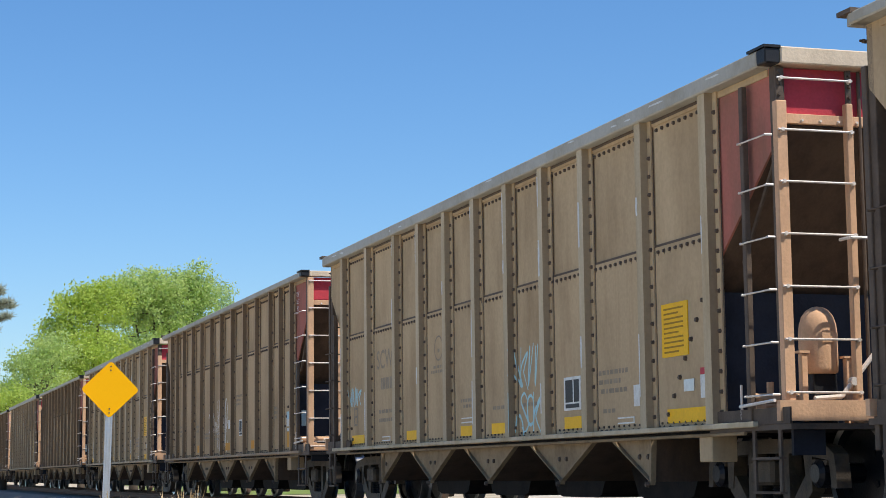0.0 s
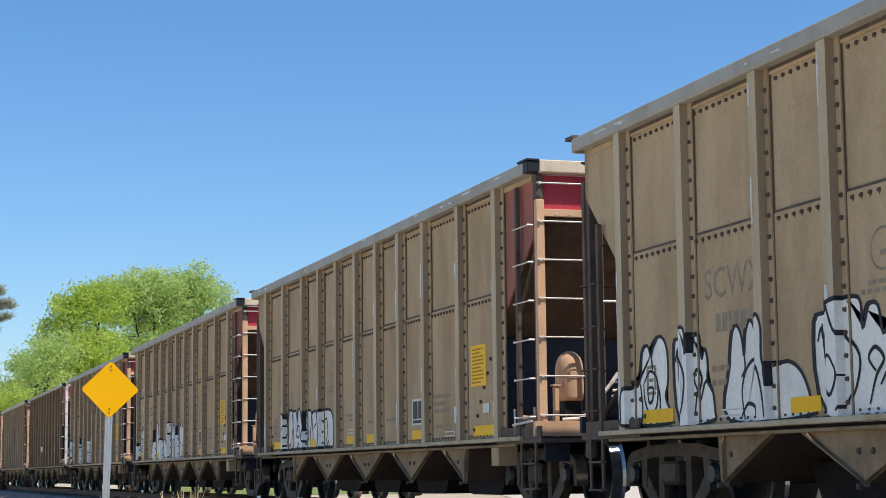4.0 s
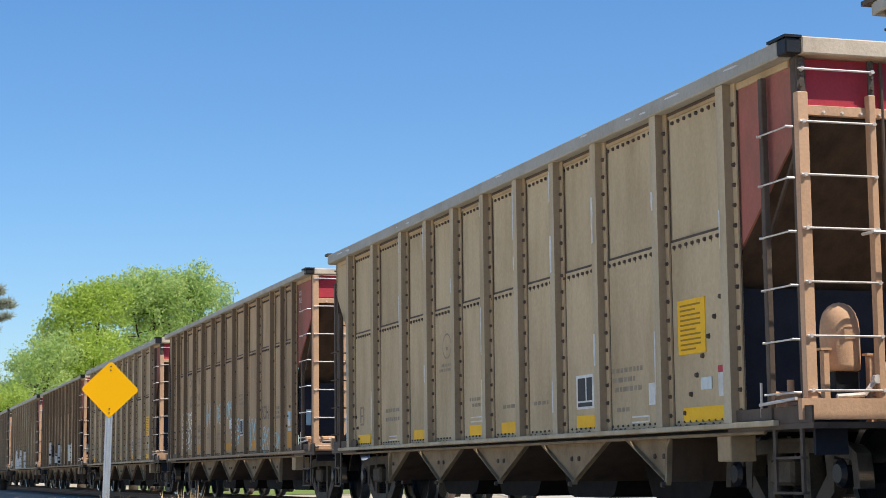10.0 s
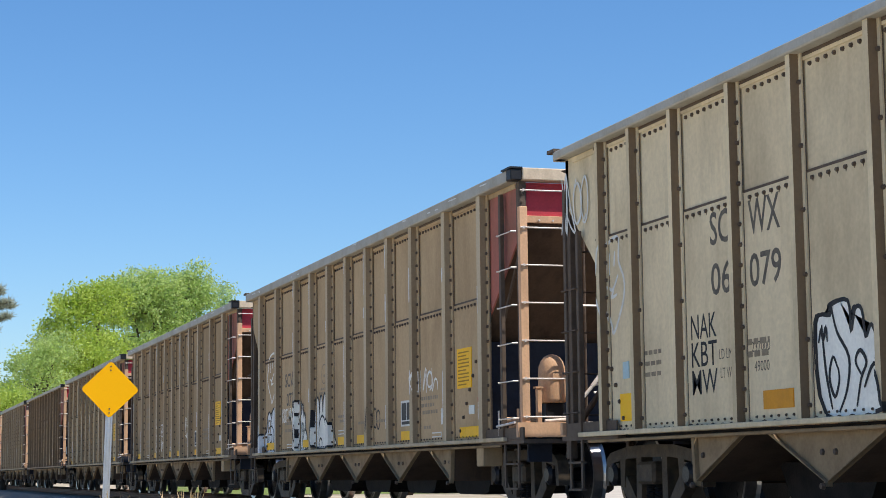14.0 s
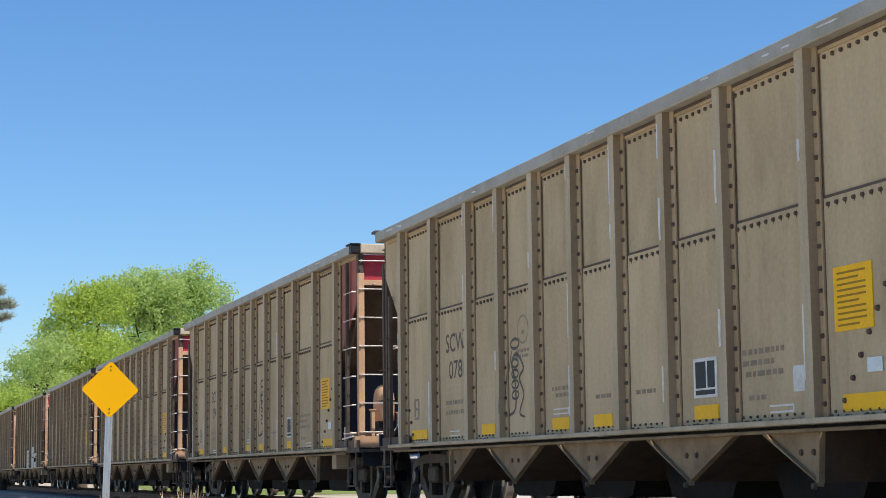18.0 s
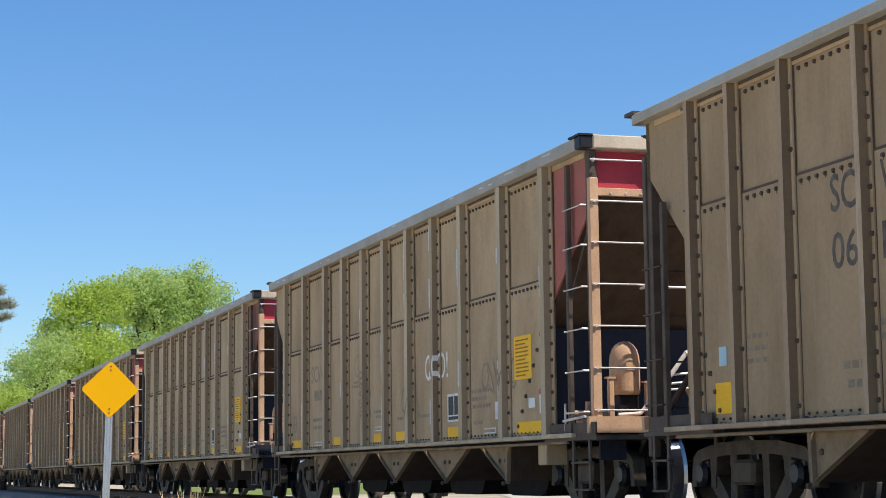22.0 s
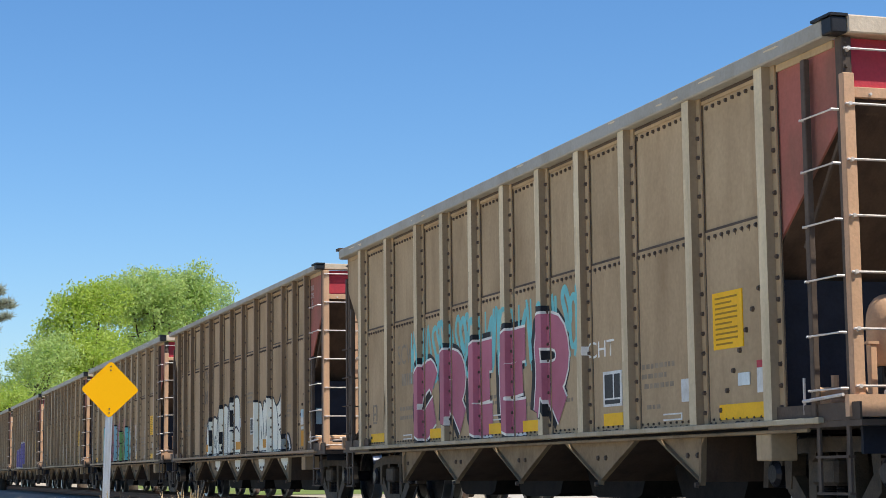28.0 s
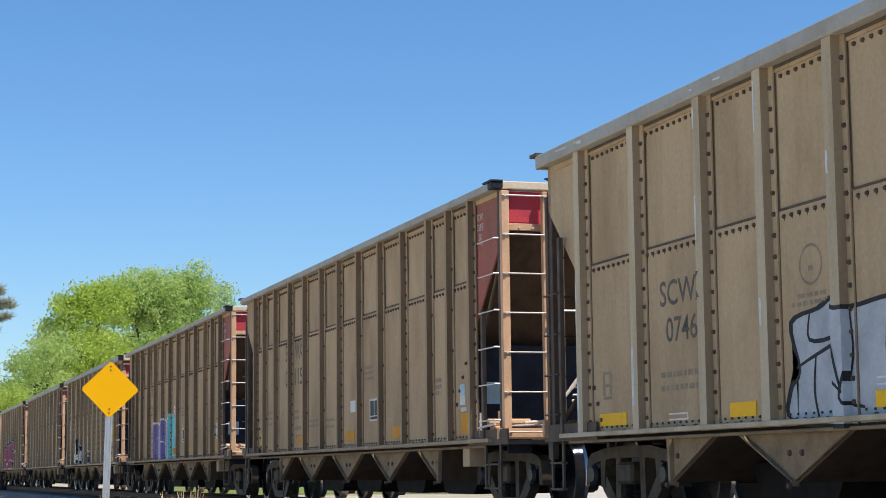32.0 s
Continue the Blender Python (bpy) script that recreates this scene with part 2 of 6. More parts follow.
LEAF = leaf_material("fresh_green_leaves", (0.64, 0.74, 0.27), (0.34, 0.48, 0.14))
LEAF_YOUNG = leaf_material("yellow_green_leaves", (0.62, 0.72, 0.15), (0.38, 0.50, 0.09))
LEAF_PALE = leaf_material("pale_green_leaves", (0.60, 0.72, 0.34), (0.36, 0.50, 0.20))
NEEDLE = leaf_material("pine_needles", (0.56, 0.58, 0.46), (0.34, 0.38, 0.28))


# ---- mesh helpers
def part(name, bm, mat, parent=None, label="", smooth=False):
    me = bpy.data.meshes.new(name)
    bmesh.ops.recalc_face_normals(bm, faces=bm.faces)
    bm.to_mesh(me)
    bm.free()
    me.materials.append(mat)
    if smooth:
        me.shade_smooth()
    ob = new(name, me)
    if parent:
        ob.parent = parent
    if label:
        tagged(ob, label)
    return ob


def again(ob, m=None, parent=None):
    """Another object on the same mesh."""
    o = new(ob.name.split(".")[0], ob.data)
    o.parent = parent or ob.parent
    if m is not None:
        o.matrix_basis = m
    return o


def box(bm, x0, x1, y0, y1, z0, z1, bevel=0.0):
    vs = [bm.verts.new((x, y, z)) for x in (x0, x1) for y in (y0, y1) for z in (z0, z1)]
    fs = [bm.faces.new([vs[i] for i in q]) for q in ((0, 1, 3, 2), (4, 6, 7, 5), (0, 4, 5, 1), (2, 3, 7, 6), (0, 2, 6, 4), (1, 5, 7, 3))]
    if bevel:
        bmesh.ops.bevel(bm, geom=list({e for f in fs for e in f.edges}), offset=bevel, segments=1, affect="EDGES", clamp_overlap=True)
    return bm


def B(*a, bevel=0.0):
    return box(bmesh.new(), *a, bevel=bevel)


def prism(bm, outline, x0, x1):
    """A (y, z) outline drawn out along x."""
    n = len(outline)
    a = [bm.verts.new((x0, y, z)) for y, z in outline]
    b = [bm.verts.new((x1, y, z)) for y, z in outline]
    bm.faces.new(a)
    bm.faces.new(b[::-1])
    for i in range(n):
        j = (i + 1) % n
        bm.faces.new((a[i], b[i], b[j], a[j]))
    return bm


def tube(bm, p, q, r, n=8, r2=None):
    p, q = Vector(p), Vector(q)
    turn = (q - p).to_track_quat("Z", "Y").to_matrix()
    rings = []
    for c, rad in ((p, r), (q, r if r2 is None else r2)):
        rings.append([bm.verts.new(c + turn @ Vector((rad * math.cos(i * math.tau / n), rad * math.sin(i * math.tau / n), 0))) for i in range(n)])
    for i in range(n):
        j = (i + 1) % n
        bm.faces.new((rings[0][i], rings[0][j], rings[1][j], rings[1][i]))
    bm.faces.new(rings[0][::-1])
    bm.faces.new(rings[1])
    return bm


def lathe(bm, profile, n=24, axis="x", at=(0, 0, 0)):
    """Turns a profile of (along, radius) round an axis."""
    at = Vector(at)

    def place(a, r, i):
        c, s = r * math.cos(i * math.tau / n), r * math.sin(i * math.tau / n)
        return at + Vector({"x": (a, c, s), "y": (c, a, s), "z": (c, s, a)}[axis])
    rings = [[bm.verts.new(place(a, r, i)) for i in range(n)] for a, r in profile]
    for p, q in zip(rings, rings[1:]):
        for i in range(n):
            j = (i + 1) % n
            bm.faces.new((p[i], p[j], q[j], q[i]))
    bm.faces.new(rings[0][::-1])
    bm.faces.new(rings[-1])
    return bm


def hexbolt(bm, c, way, r=0.022, h=0.022):
    """A bolt head standing on a face."""
    c, way = Vector(c), Vector(way)
    tube(bm, c, c + way * h, r, 6, r * 0.75)


# ---- the hopper cars: x across from the near side, y forward from the near end, z up from the rail
CHORD, SEAM, SILL = 3.70, 2.50, 0.875
PANEL = 0.10      # the side sheets stand back this far behind the rib faces
RIBS_WIDE = (13.86, 12.48, 11.04, 9.90, 8.76, 7.62, 6.47, 5.33, 4.17, 2.72, 1.34)
RIBS_SLIM = (14.04, 13.25, 12.32, 11.16, 10.08, 8.91, 7.80, 6.65, 5.47, 4.32, 3.15, 2.30, 1.43)
# the other series of slim-ribbed cars has its ribs nearer the end
RIBS_SLIM_B = tuple(r - 0.23 for r in RIBS_SLIM)
RIB_PLACES = {"wide": RIBS_WIDE, "slim": RIBS_SLIM, "slim_b": RIBS_SLIM_B}
FAR_POST = {"wide": 14.05, "slim": 14.25, "slim_b": 14.02}
FRONT = {"wide": 0.15, "slim": 0.085, "slim_b": 0.085}
FLANGE = {"wide": 0.085, "slim": 0.05, "slim_b": 0.05}


def ladder(car, y, way, mat, rung_mat, label, across=0.63, low=1.09, step=0.4185, top=3.42, reach=0.42, side_top=3.62):
    """The corner ladders of one end: seven rungs across the end, six or four along the side. way: -1 the near end, 1 the far end."""
    near = way < 0
    e = y - 0.06 if near else y + 0.01
    for x in (0.08, 0.08 + across):
        part("ladder_stile", B(x, x + 0.095 if x < 0.2 else x + 0.06, e - 0.035, e + 0.035, 0.88 if near else 0.62, top, bevel=0.006), mat, car, label)
        if near and top < 3.6:
            # the grey lug that bolts the stile to the end plate
            bm = B(x + 0.006, x + 0.075 if x < 0.2 else x + 0.058, e - 0.026, e - 0.006, top - 0.02, 3.695, bevel=0.004)
            for z in (3.47, 3.56, 3.65):
                hexbolt(bm, (x + 0.035, e - 0.026, z), (0, -1, 0), 0.017, 0.018)
            part("ladder_lug", bm, DARK_END, car, "dark grey bolted lug on top of the stile")
    rung = None
    for i in range(7):
        z = low + i * step
        if rung is None:
            bm = bmesh.new()
            out = way * 0.045
            tube(bm, (0.09, e + out, 0), (0.135 + across, e + out, 0), 0.0095, 8)
            for x in (0.125, 0.11 + across):
                tube(bm, (x, e + out, 0), (x, e + way * 0.02, -0.012), 0.016, 6)
                tube(bm, (x, e + out * 1.35, 0), (x, e + out, 0), 0.017, 6)
            rung = part("rung", bm, rung_mat, car)
            rung.matrix_basis = pose(0, 0, z)
        else:
            again(rung, pose(0, 0, z))
    s = y - way * reach
    part("side_stile", B(0.02, 0.07, s - 0.035, s + 0.03, 0.86, side_top, bevel=0.006), mat if not near else DARK_END, car, label if not near else "brown side ladder stile")
    lo, hi = sorted((s, e if way < 0 else e - 0.14))
    rung = None
    for z in (1.075, 1.483, 1.90, 2.319, 2.738, 3.142)[:6 if near else 4]:
        if rung is None:
            bm = bmesh.new()
            tube(bm, (-0.005, lo, 0), (-0.005, hi, 0), 0.0075, 8)
            for yy in (lo, hi):
                tube(bm, (-0.015, yy, 0), (0.05, yy, 0), 0.011, 6)
            rung = part("side_rung", bm, rung_mat, car)
            rung.matrix_basis = pose(0, 0, z)
        else:
            again(rung, pose(0, 0, z))
    # the stirrup below the corner
    bm = bmesh.new()
    for yy in (lo + 0.02, hi - 0.02):
        box(bm, 0.045, 0.065, yy - 0.022, yy + 0.022, 0.30, 0.88)
    for z in (0.31, 0.58):
        box(bm, 0.03, 0.09, lo, hi, z - 0.010, z + 0.010)
    part("stirrup_step", bm, DARK_END, car, "dark steel stirrup step")


def side_frame(bm, x0, x1, c):
    """A cast truck side frame: an arched top member, pedestal legs over both axle boxes, sloping tension members and two columns round the spring nest."""
    half = ((1.13, 0.50), (1.11, 0.61), (1.00, 0.675), (0.55, 0.735), (0.0, 0.745), (0.0, 0.625), (0.45, 0.62), (0.70, 0.60), (1.02, 0.56))
    for s in (-1, 1):
        for q in (half[3:7], (half[2], half[3], half[6], half[7]), (half[0], half[1], half[2], half[7], half[8])):
            prism(bm, [(c + s * a, z) for a, z in q], x0, x1)
        for q in (((1.13, 0.52), (1.15, 0.34), (1.06, 0.34), (1.03, 0.56)), ((0.62, 0.61), (0.76, 0.60), (0.75, 0.33), (0.66, 0.33))):
            prism(bm, [(c + s * a, z) for a, z in q], x0, x1)
        prism(bm, [(c + s * a, z) for a, z in ((0.76, 0.42), (0.73, 0.31), (0.44, 0.09), (0.28, 0.09), (0.28, 0.21), (0.40, 0.23), (0.62, 0.44))], x0 + 0.01, x1 - 0.01)
        prism(bm, [(c + s * a, z) for a, z in ((0.25, 0.18), (0.37, 0.20), (0.36, 0.63), (0.24, 0.63))], x0 + 0.005, x1 - 0.005)
        # bearing adapter above the axle box
        prism(bm, [(c + s * a, z) for a, z in ((0.77, 0.57), (1.02, 0.56), (1.00, 0.52), (0.79, 0.52))], x0 - 0.01, x1 + 0.01)
    prism(bm, [(c - 0.30, 0.20), (c - 0.30, 0.085), (c + 0.30, 0.085), (c + 0.30, 0.20)], x0, x1)
    return bm


def truck(car, c):
    """A two-axle truck centred at y = c. Its wheelsets turn about their own axles."""
    bolster = part("truck", B(0.40, 2.80, c - 0.20, c + 0.20, 0.36, 0.58, bevel=0.03), CAST, car, "rusty cast steel truck bolster")
    for x0, x1 in ((0.47, 0.60), (2.60, 2.73)):
        part("side_frame", side_frame(bmesh.new(), x0, x1, c), CAST, bolster, "sooty brown cast side frame")
        for s in (-1, 1) if x0 < 1 else ():
            cap = part("bearing_cap", lathe(bmesh.new(), [(x0 - 0.05 if x0 < 1 else x1 + 0.05, 0.075), (x0 - 0.02 if x0 < 1 else x1 + 0.02, 0.115), ((x0 + x1) / 2, 0.12)], 14, "x", (0, c + s * 0.89, 0.457)), WHEEL, bolster, smooth=False)
        if x0 > 1:
            continue
        for yy in (-0.10, 0.10):
            coil = [(0.19 + k * 0.0125, 0.045 if k % 2 == 0 else 0.06) for k in range(15)]
            part("spring", lathe(bmesh.new(), coil, 10, "z", (0.52, c + yy, 0)), UNDER, bolster)
    sets = []
    for s in (-1, 1):
        bm = bmesh.new()
        tube(bm, (0.55, 0, 0), (2.65, 0, 0), 0.08, 12)
        for x, d in ((0.86, 1), (2.34, -1)):
            lathe(bm, [(x - 0.02 * d, 0.12), (x + 0.0 * d, 0.36), (x - 0.045 * d, 0.40), (x - 0.055 * d, 0.452), (x + 0.055 * d, 0.460), (x + 0.085 * d, 0.485), (x + 0.09 * d, 0.42), (x + 0.06 * d, 0.37), (x + 0.05 * d, 0.13)], 32, "x")
        for i in range(6):
            a = i * math.tau / 6
            for x in (0.865, 2.335):
                tube(bm, (x - 0.02, 0.24 * math.cos(a), 0.24 * math.sin(a)), (x + 0.02, 0.24 * math.cos(a), 0.24 * math.sin(a)), 0.03, 6)
        w = part("wheelset", bm, WHEEL, bolster, "dark steel wheelset with bright treads")
        w.matrix_basis = pose(0, c + s * 0.89, 0.457)
        w.data.materials.append(STEEL)
        for f in w.data.polygons:
            if min(math.hypot(w.data.vertices[i].co.y, w.data.vertices[i].co.z) for i in f.vertices) > 0.39:
                f.material_index = 1
        sets.append(w)
    return sets


def hopper_car(kind, paint, rib_paint, band, end_mat, label):
    """A five-pocket coal hopper. kind: 'wide' has broad ribs and a tank on the end deck, 'slim' narrow ribs."""
    car = new("coal_hopper_car")
    tagged(car, label, "freight car", "coal train")
    wide = kind == "wide"
    ribs = RIB_PLACES[kind]
    front, flange = (0.15, 0.085) if wide else (0.085, 0.05)
    last = ribs[-1]
    far = FAR_POST[kind]
    TOP = 3.835 if wide else 3.79
    seam = SEAM if wide else SEAM + 0.24
    e0 = 0.13 if wide else 0.26      # how far the near end stands in
    lower_paint = POCKET
    # side sheets, bay by bay, an upper and a lower one lapped at the seam
    edges = [far] + list(ribs)
    for a, b in zip(edges, edges[1:]):
        y0, y1 = b, (a - front if a != far else far)
        part("upper_panel", B(PANEL, PANEL + 0.02, y0, y1, seam, CHORD), paint, car)
        part("lower_panel", B(PANEL - 0.012, PANEL + 0.02, y0, y1, SILL, seam + 0.03), paint, car)
    # rib: a folded plate with a bolting flange on the near flank
    shape = None
    for r in ribs:
        if shape is None:
            bm = bmesh.new()
            out = [(PANEL, 0.0), (0.0, -0.012), (0.0, -front), (PANEL - 0.012, -front - 0.012), (PANEL - 0.012, -front - flange), (PANEL - 0.024, -front - flange), (PANEL - 0.024, -front), (PANEL + 0.01, -front)]
            lo = [bm.verts.new((x, y, SILL)) for x, y in out[:4]] + [bm.verts.new((PANEL + 0.01, -front, SILL))]
            hi = [bm.verts.new((v.co.x, v.co.y, CHORD)) for v in lo]
            for i in range(5):
                j = (i + 1) % 5
                bm.faces.new((lo[i], lo[j], hi[j], hi[i]))
            bm.faces.new(lo[::-1]), bm.faces.new(hi)
            box(bm, PANEL - 0.03, PANEL - 0.004, -front - flange, -front + 0.004, SILL, CHORD)
            shape = part("rib", bm, rib_paint, car, "worn grey side rib")
            shape.data.materials.append(SHADED_FLANK if wide else SHADED_SLIM_FLANK)
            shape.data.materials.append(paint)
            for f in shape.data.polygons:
                # the flank in a colour darkened for its shade, the bolting flange painted like the sheets
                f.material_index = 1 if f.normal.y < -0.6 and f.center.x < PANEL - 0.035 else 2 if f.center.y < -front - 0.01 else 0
            shape.matrix_basis = pose(0, r, 0)
        else:
            again(shape, pose(0, r, 0))
    # bolts: down every second rib's flange, along the seam and under the chord
    bm = bmesh.new()
    for i, r in enumerate(ribs):
        step = 0.17 if (wide or i % 3 == 0) else 0.5
        z = SILL + 0.1
        while z < CHORD - 0.05:
            hexbolt(bm, (PANEL - 0.03, r - front - flange * 0.55, z), (-1, 0, 0), 0.022, 0.022)
            z += step
    for a, b in zip(edges, edges[1:]):
        y = b + 0.06
        top = (a - front if a != far else far) - 0.06
        while y < top:
            hexbolt(bm, (PANEL - 0.012, y, seam - 0.03), (-1, 0, 0), 0.021, 0.02)
            run = 0.02 + 0.015 * abs(math.sin(y * 37.0))
            bm.faces.new([bm.verts.new((PANEL - 0.0135, y + a, seam - 0.035 + b)) for a, b in ((-0.014, 0), (-0.003, -run), (0.004, -run), (0.014, 0))])
            hexbolt(bm, (PANEL - 0.012, y, SILL + 0.04), (-1, 0, 0), 0.013, 0.014)
            hexbolt(bm, (PANEL, y, CHORD - 0.10), (-1, 0, 0), 0.021, 0.02)
            y += 0.125
        # the lap of the seam, a dark line, and the flange's edge
        box(bm, PANEL - 0.0145, PANEL - 0.011, b, (a - front if a != far else far), seam + 0.018, seam + 0.040)
    for a, b in zip(edges, edges[1:]):
        # a dark strip coloured in as the shade below the overhanging chord
        box(bm, PANEL - 0.0175, PANEL - 0.0145, b, (a - front if a != far else far), CHORD - 0.03, CHORD - 0.001)
    for r in ribs:
        box(bm, PANEL - 0.0155, PANEL - 0.011, r - front - flange - 0.010, r - front - flange - 0.0005, SILL, CHORD - 0.06)
    # the slanting rows where the slope sheets meet the side
    for i in range(7):
        hexbolt(bm, (PANEL - 0.012, last + 0.16 + i * 0.125, 1.95 - i * 0.16), (-1, 0, 0), 0.026, 0.024)
        hexbolt(bm, (PANEL - 0.012, far - 0.10 - i * 0.09, 1.95 - i * 0.16), (-1, 0, 0), 0.026, 0.024)
    tagged(part("bolts", bm, DARK_END, car, "rows of dark bolt heads"), kind="stuff")
    # strip under the chord, chord, sill
    part("chord_strip", B(PANEL - 0.014, PANEL + 0.002, 0.2, 14.6, CHORD - 0.06, CHORD - 0.004), paint, car)
    part("top_chord", B(-0.03, 0.11, 0.024 + e0, 14.86, CHORD, TOP, bevel=0.012), RAIL_PAINT, car, "dull grey top chord with scuffed edges")
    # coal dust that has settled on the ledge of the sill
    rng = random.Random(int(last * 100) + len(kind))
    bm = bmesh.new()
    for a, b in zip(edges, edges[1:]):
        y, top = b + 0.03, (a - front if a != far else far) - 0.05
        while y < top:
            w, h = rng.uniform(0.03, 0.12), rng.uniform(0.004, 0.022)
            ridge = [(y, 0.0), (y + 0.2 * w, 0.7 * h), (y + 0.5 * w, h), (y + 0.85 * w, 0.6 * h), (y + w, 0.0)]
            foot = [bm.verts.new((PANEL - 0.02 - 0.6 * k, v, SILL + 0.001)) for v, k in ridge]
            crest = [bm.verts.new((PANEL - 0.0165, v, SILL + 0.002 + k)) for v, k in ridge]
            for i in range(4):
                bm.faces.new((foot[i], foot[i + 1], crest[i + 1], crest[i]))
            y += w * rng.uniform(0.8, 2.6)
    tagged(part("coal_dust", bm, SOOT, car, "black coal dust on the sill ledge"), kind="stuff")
    part("side_sill", B(-0.01, 0.13, 0.45, 14.35, 0.83, SILL, bevel=0.006), rib_paint, car, "flanged side sill, dusty taupe")
    part("far_side", B(WIDE - 0.12, WIDE - 0.1, 0.9, 14.0, SILL, CHORD), paint, car)
    # end triangles of the side sheet
    s = last - front
    part("end_panel", prism(bmesh.new(), [(s, CHORD), (e0, CHORD), (e0 - 0.05, 3.64), (e0 - 0.05, 3.12), (s, 2.26)], PANEL, PANEL + 0.02), RUST_RED if band is not BLUE else paint, car, "brick red end panel under the chord" if band is not BLUE else "dark grey end panel")
    part("end_gusset", prism(bmesh.new(), [(far, CHORD), (14.82, CHORD), (14.82, 3.23), (far, 2.50)], PANEL, PANEL + 0.02), paint, car)
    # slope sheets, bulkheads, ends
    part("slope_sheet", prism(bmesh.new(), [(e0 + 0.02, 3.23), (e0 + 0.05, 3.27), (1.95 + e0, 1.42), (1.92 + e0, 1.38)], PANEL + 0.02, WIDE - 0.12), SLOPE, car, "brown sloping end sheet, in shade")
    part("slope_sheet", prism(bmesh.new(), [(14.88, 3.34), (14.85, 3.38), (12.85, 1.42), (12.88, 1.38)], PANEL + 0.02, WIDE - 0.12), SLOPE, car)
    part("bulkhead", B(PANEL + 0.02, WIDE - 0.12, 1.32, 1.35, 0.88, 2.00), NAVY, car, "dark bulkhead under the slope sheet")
    bm = B(0.16, WIDE - 0.16, 0.0, 0.02, 3.325, CHORD)
    part("end_band", bm, band, car, "faded crimson end plate" if band is not BLUE else "faded blue end plate")
    part("end_flange", B(0.12, WIDE - 0.12, -0.03, 0.02, 3.245, 3.325, bevel=0.004), end_mat if band is not BLUE else DARK_END, car, "sandy bolted flange under the end plate")
    bm = bmesh.new()
    for i in range(16):
        hexbolt(bm, (0.33 + i * 0.165, -0.03, 3.272), (0, -1, 0), 0.015, 0.018)
    tagged(part("flange_bolts", bm, RUNG, car), kind="stuff")
    part("end_cap", B(0.104, WIDE - 0.02, -0.14 if wide else -0.10, 0.06, CHORD + 0.01, TOP + 0.012, bevel=0.01), CREAM, car, "cream end cap of the top chord")
    part("end_cap", B(0.0, WIDE, 14.74, 14.92, CHORD, TOP), RAIL_PAINT, car)
    for x in (-0.035,):
        bm = B(x, x + 0.135, -0.135, 0.02, CHORD + 0.005, TOP - 0.004, bevel=0.01)
        box(bm, x - 0.012, x + 0.137, -0.145, 0.16, TOP - 0.003, TOP + 0.018)
        part("corner_cap", bm, BLACK, car, "black corner cap")
    part("corner_lip", B(-0.04, 0.2, 14.80, 15.0, TOP - 0.005, TOP + 0.03), DARK_END, car)
    for x in (0.085,):
        part("corner_post", B(x, x + 0.09, -0.05, 0.04, 0.80, CHORD, bevel=0.006), DARK_END, car)
    for x in (0.1,):
        part("corner_post", B(x, x + 0.09, 14.74, 14.83, 0.80, CHORD, bevel=0.006), DARK_END, car)
    # decks and end sills
    for y0, y1, e in ((-0.10, 1.34, -0.10), (13.45, 14.90, 14.84)):
        bm = B(0.04, WIDE - 0.04, y0, y1, 0.80, 0.845)
        box(bm, 0.04, 0.058, y0 + 0.02, y1 - 0.12, 0.847, 0.975)
        part("deck", bm, DARK_END, car, "rusty end deck with an upstand along the side")
        part("end_sill", B(0.02, WIDE - 0.02, e, e + 0.06, 0.868 if wide else 0.86, 1.03 if wide else 0.985), end_mat, car, "end sill plate")
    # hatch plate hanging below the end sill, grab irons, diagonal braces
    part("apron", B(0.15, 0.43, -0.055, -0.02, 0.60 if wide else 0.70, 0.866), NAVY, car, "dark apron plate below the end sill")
    bm = bmesh.new()
    tube(bm, (0.05, 0.62, 0.90), (0.05, 0.62, 1.18), 0.012, 6)
    tube(bm, (0.0, -0.05, 1.03), (0.0, 0.55, 1.00), 0.014, 6)
    tube(bm, (0.3, 0.35, 1.02), (1.0, 0.1, 1.03), 0.014, 6)
    part("grab_iron", bm, RUNG, car)
    bm = bmesh.new()
    tube(bm, (0.62, -0.22, 2.31), (2.7, -0.22, 2.31), 0.014, 6)
    for x in (0.62, 2.7):
        tube(bm, (x, -0.22, 2.31), (x, -0.06, 2.31), 0.014, 6)
    part("end_handrail", bm, RUNG, car, "bright worn handrail across the end")
    bm = bmesh.new()
    tube(bm, (0.16, 0.02, 3.1), (0.16, 0.72, 2.2), 0.02, 6)
    part("corner_brace", bm, DARK_END, car)
    for p, q in (((1.15, 0.1, 0.90), (2.2, 1.2, 1.75)), ((0.16, 14.75, 0.95), (1.1, 14.2, 2.6))):
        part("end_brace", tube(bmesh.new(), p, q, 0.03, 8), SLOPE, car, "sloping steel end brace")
    # brake gear on the near deck
    pipe = bmesh.new()
    tube(pipe, (0.86, -0.02, 0.98), (0.86, -0.02, CHORD), 0.016, 8)
    part("vent_pipe", pipe, DARK_END, car, "thin dark upright pipe beside the ladder")
    if wide:
        tank = part("air_reservoir", lathe(bmesh.new(), [(1.25, 0.13), (1.265, 0.152), (1.30, 0.157), (1.57, 0.157), (1.65, 0.149), (1.715, 0.128), (1.765, 0.09), (1.79, 0.045), (1.797, 0.01)], 28, "z", (0.545, 0.22, 0)), SAND, car, "sandy beige domed air reservoir", smooth=True)
        part("reservoir_foot", B(0.435, 0.655, 0.12, 0.34, 0.845, 1.25, bevel=0.01), BLACK, tank)
        part("maker_plate", B(0.495, 0.595, 0.056, 0.064, 1.50, 1.59), SAND, tank)
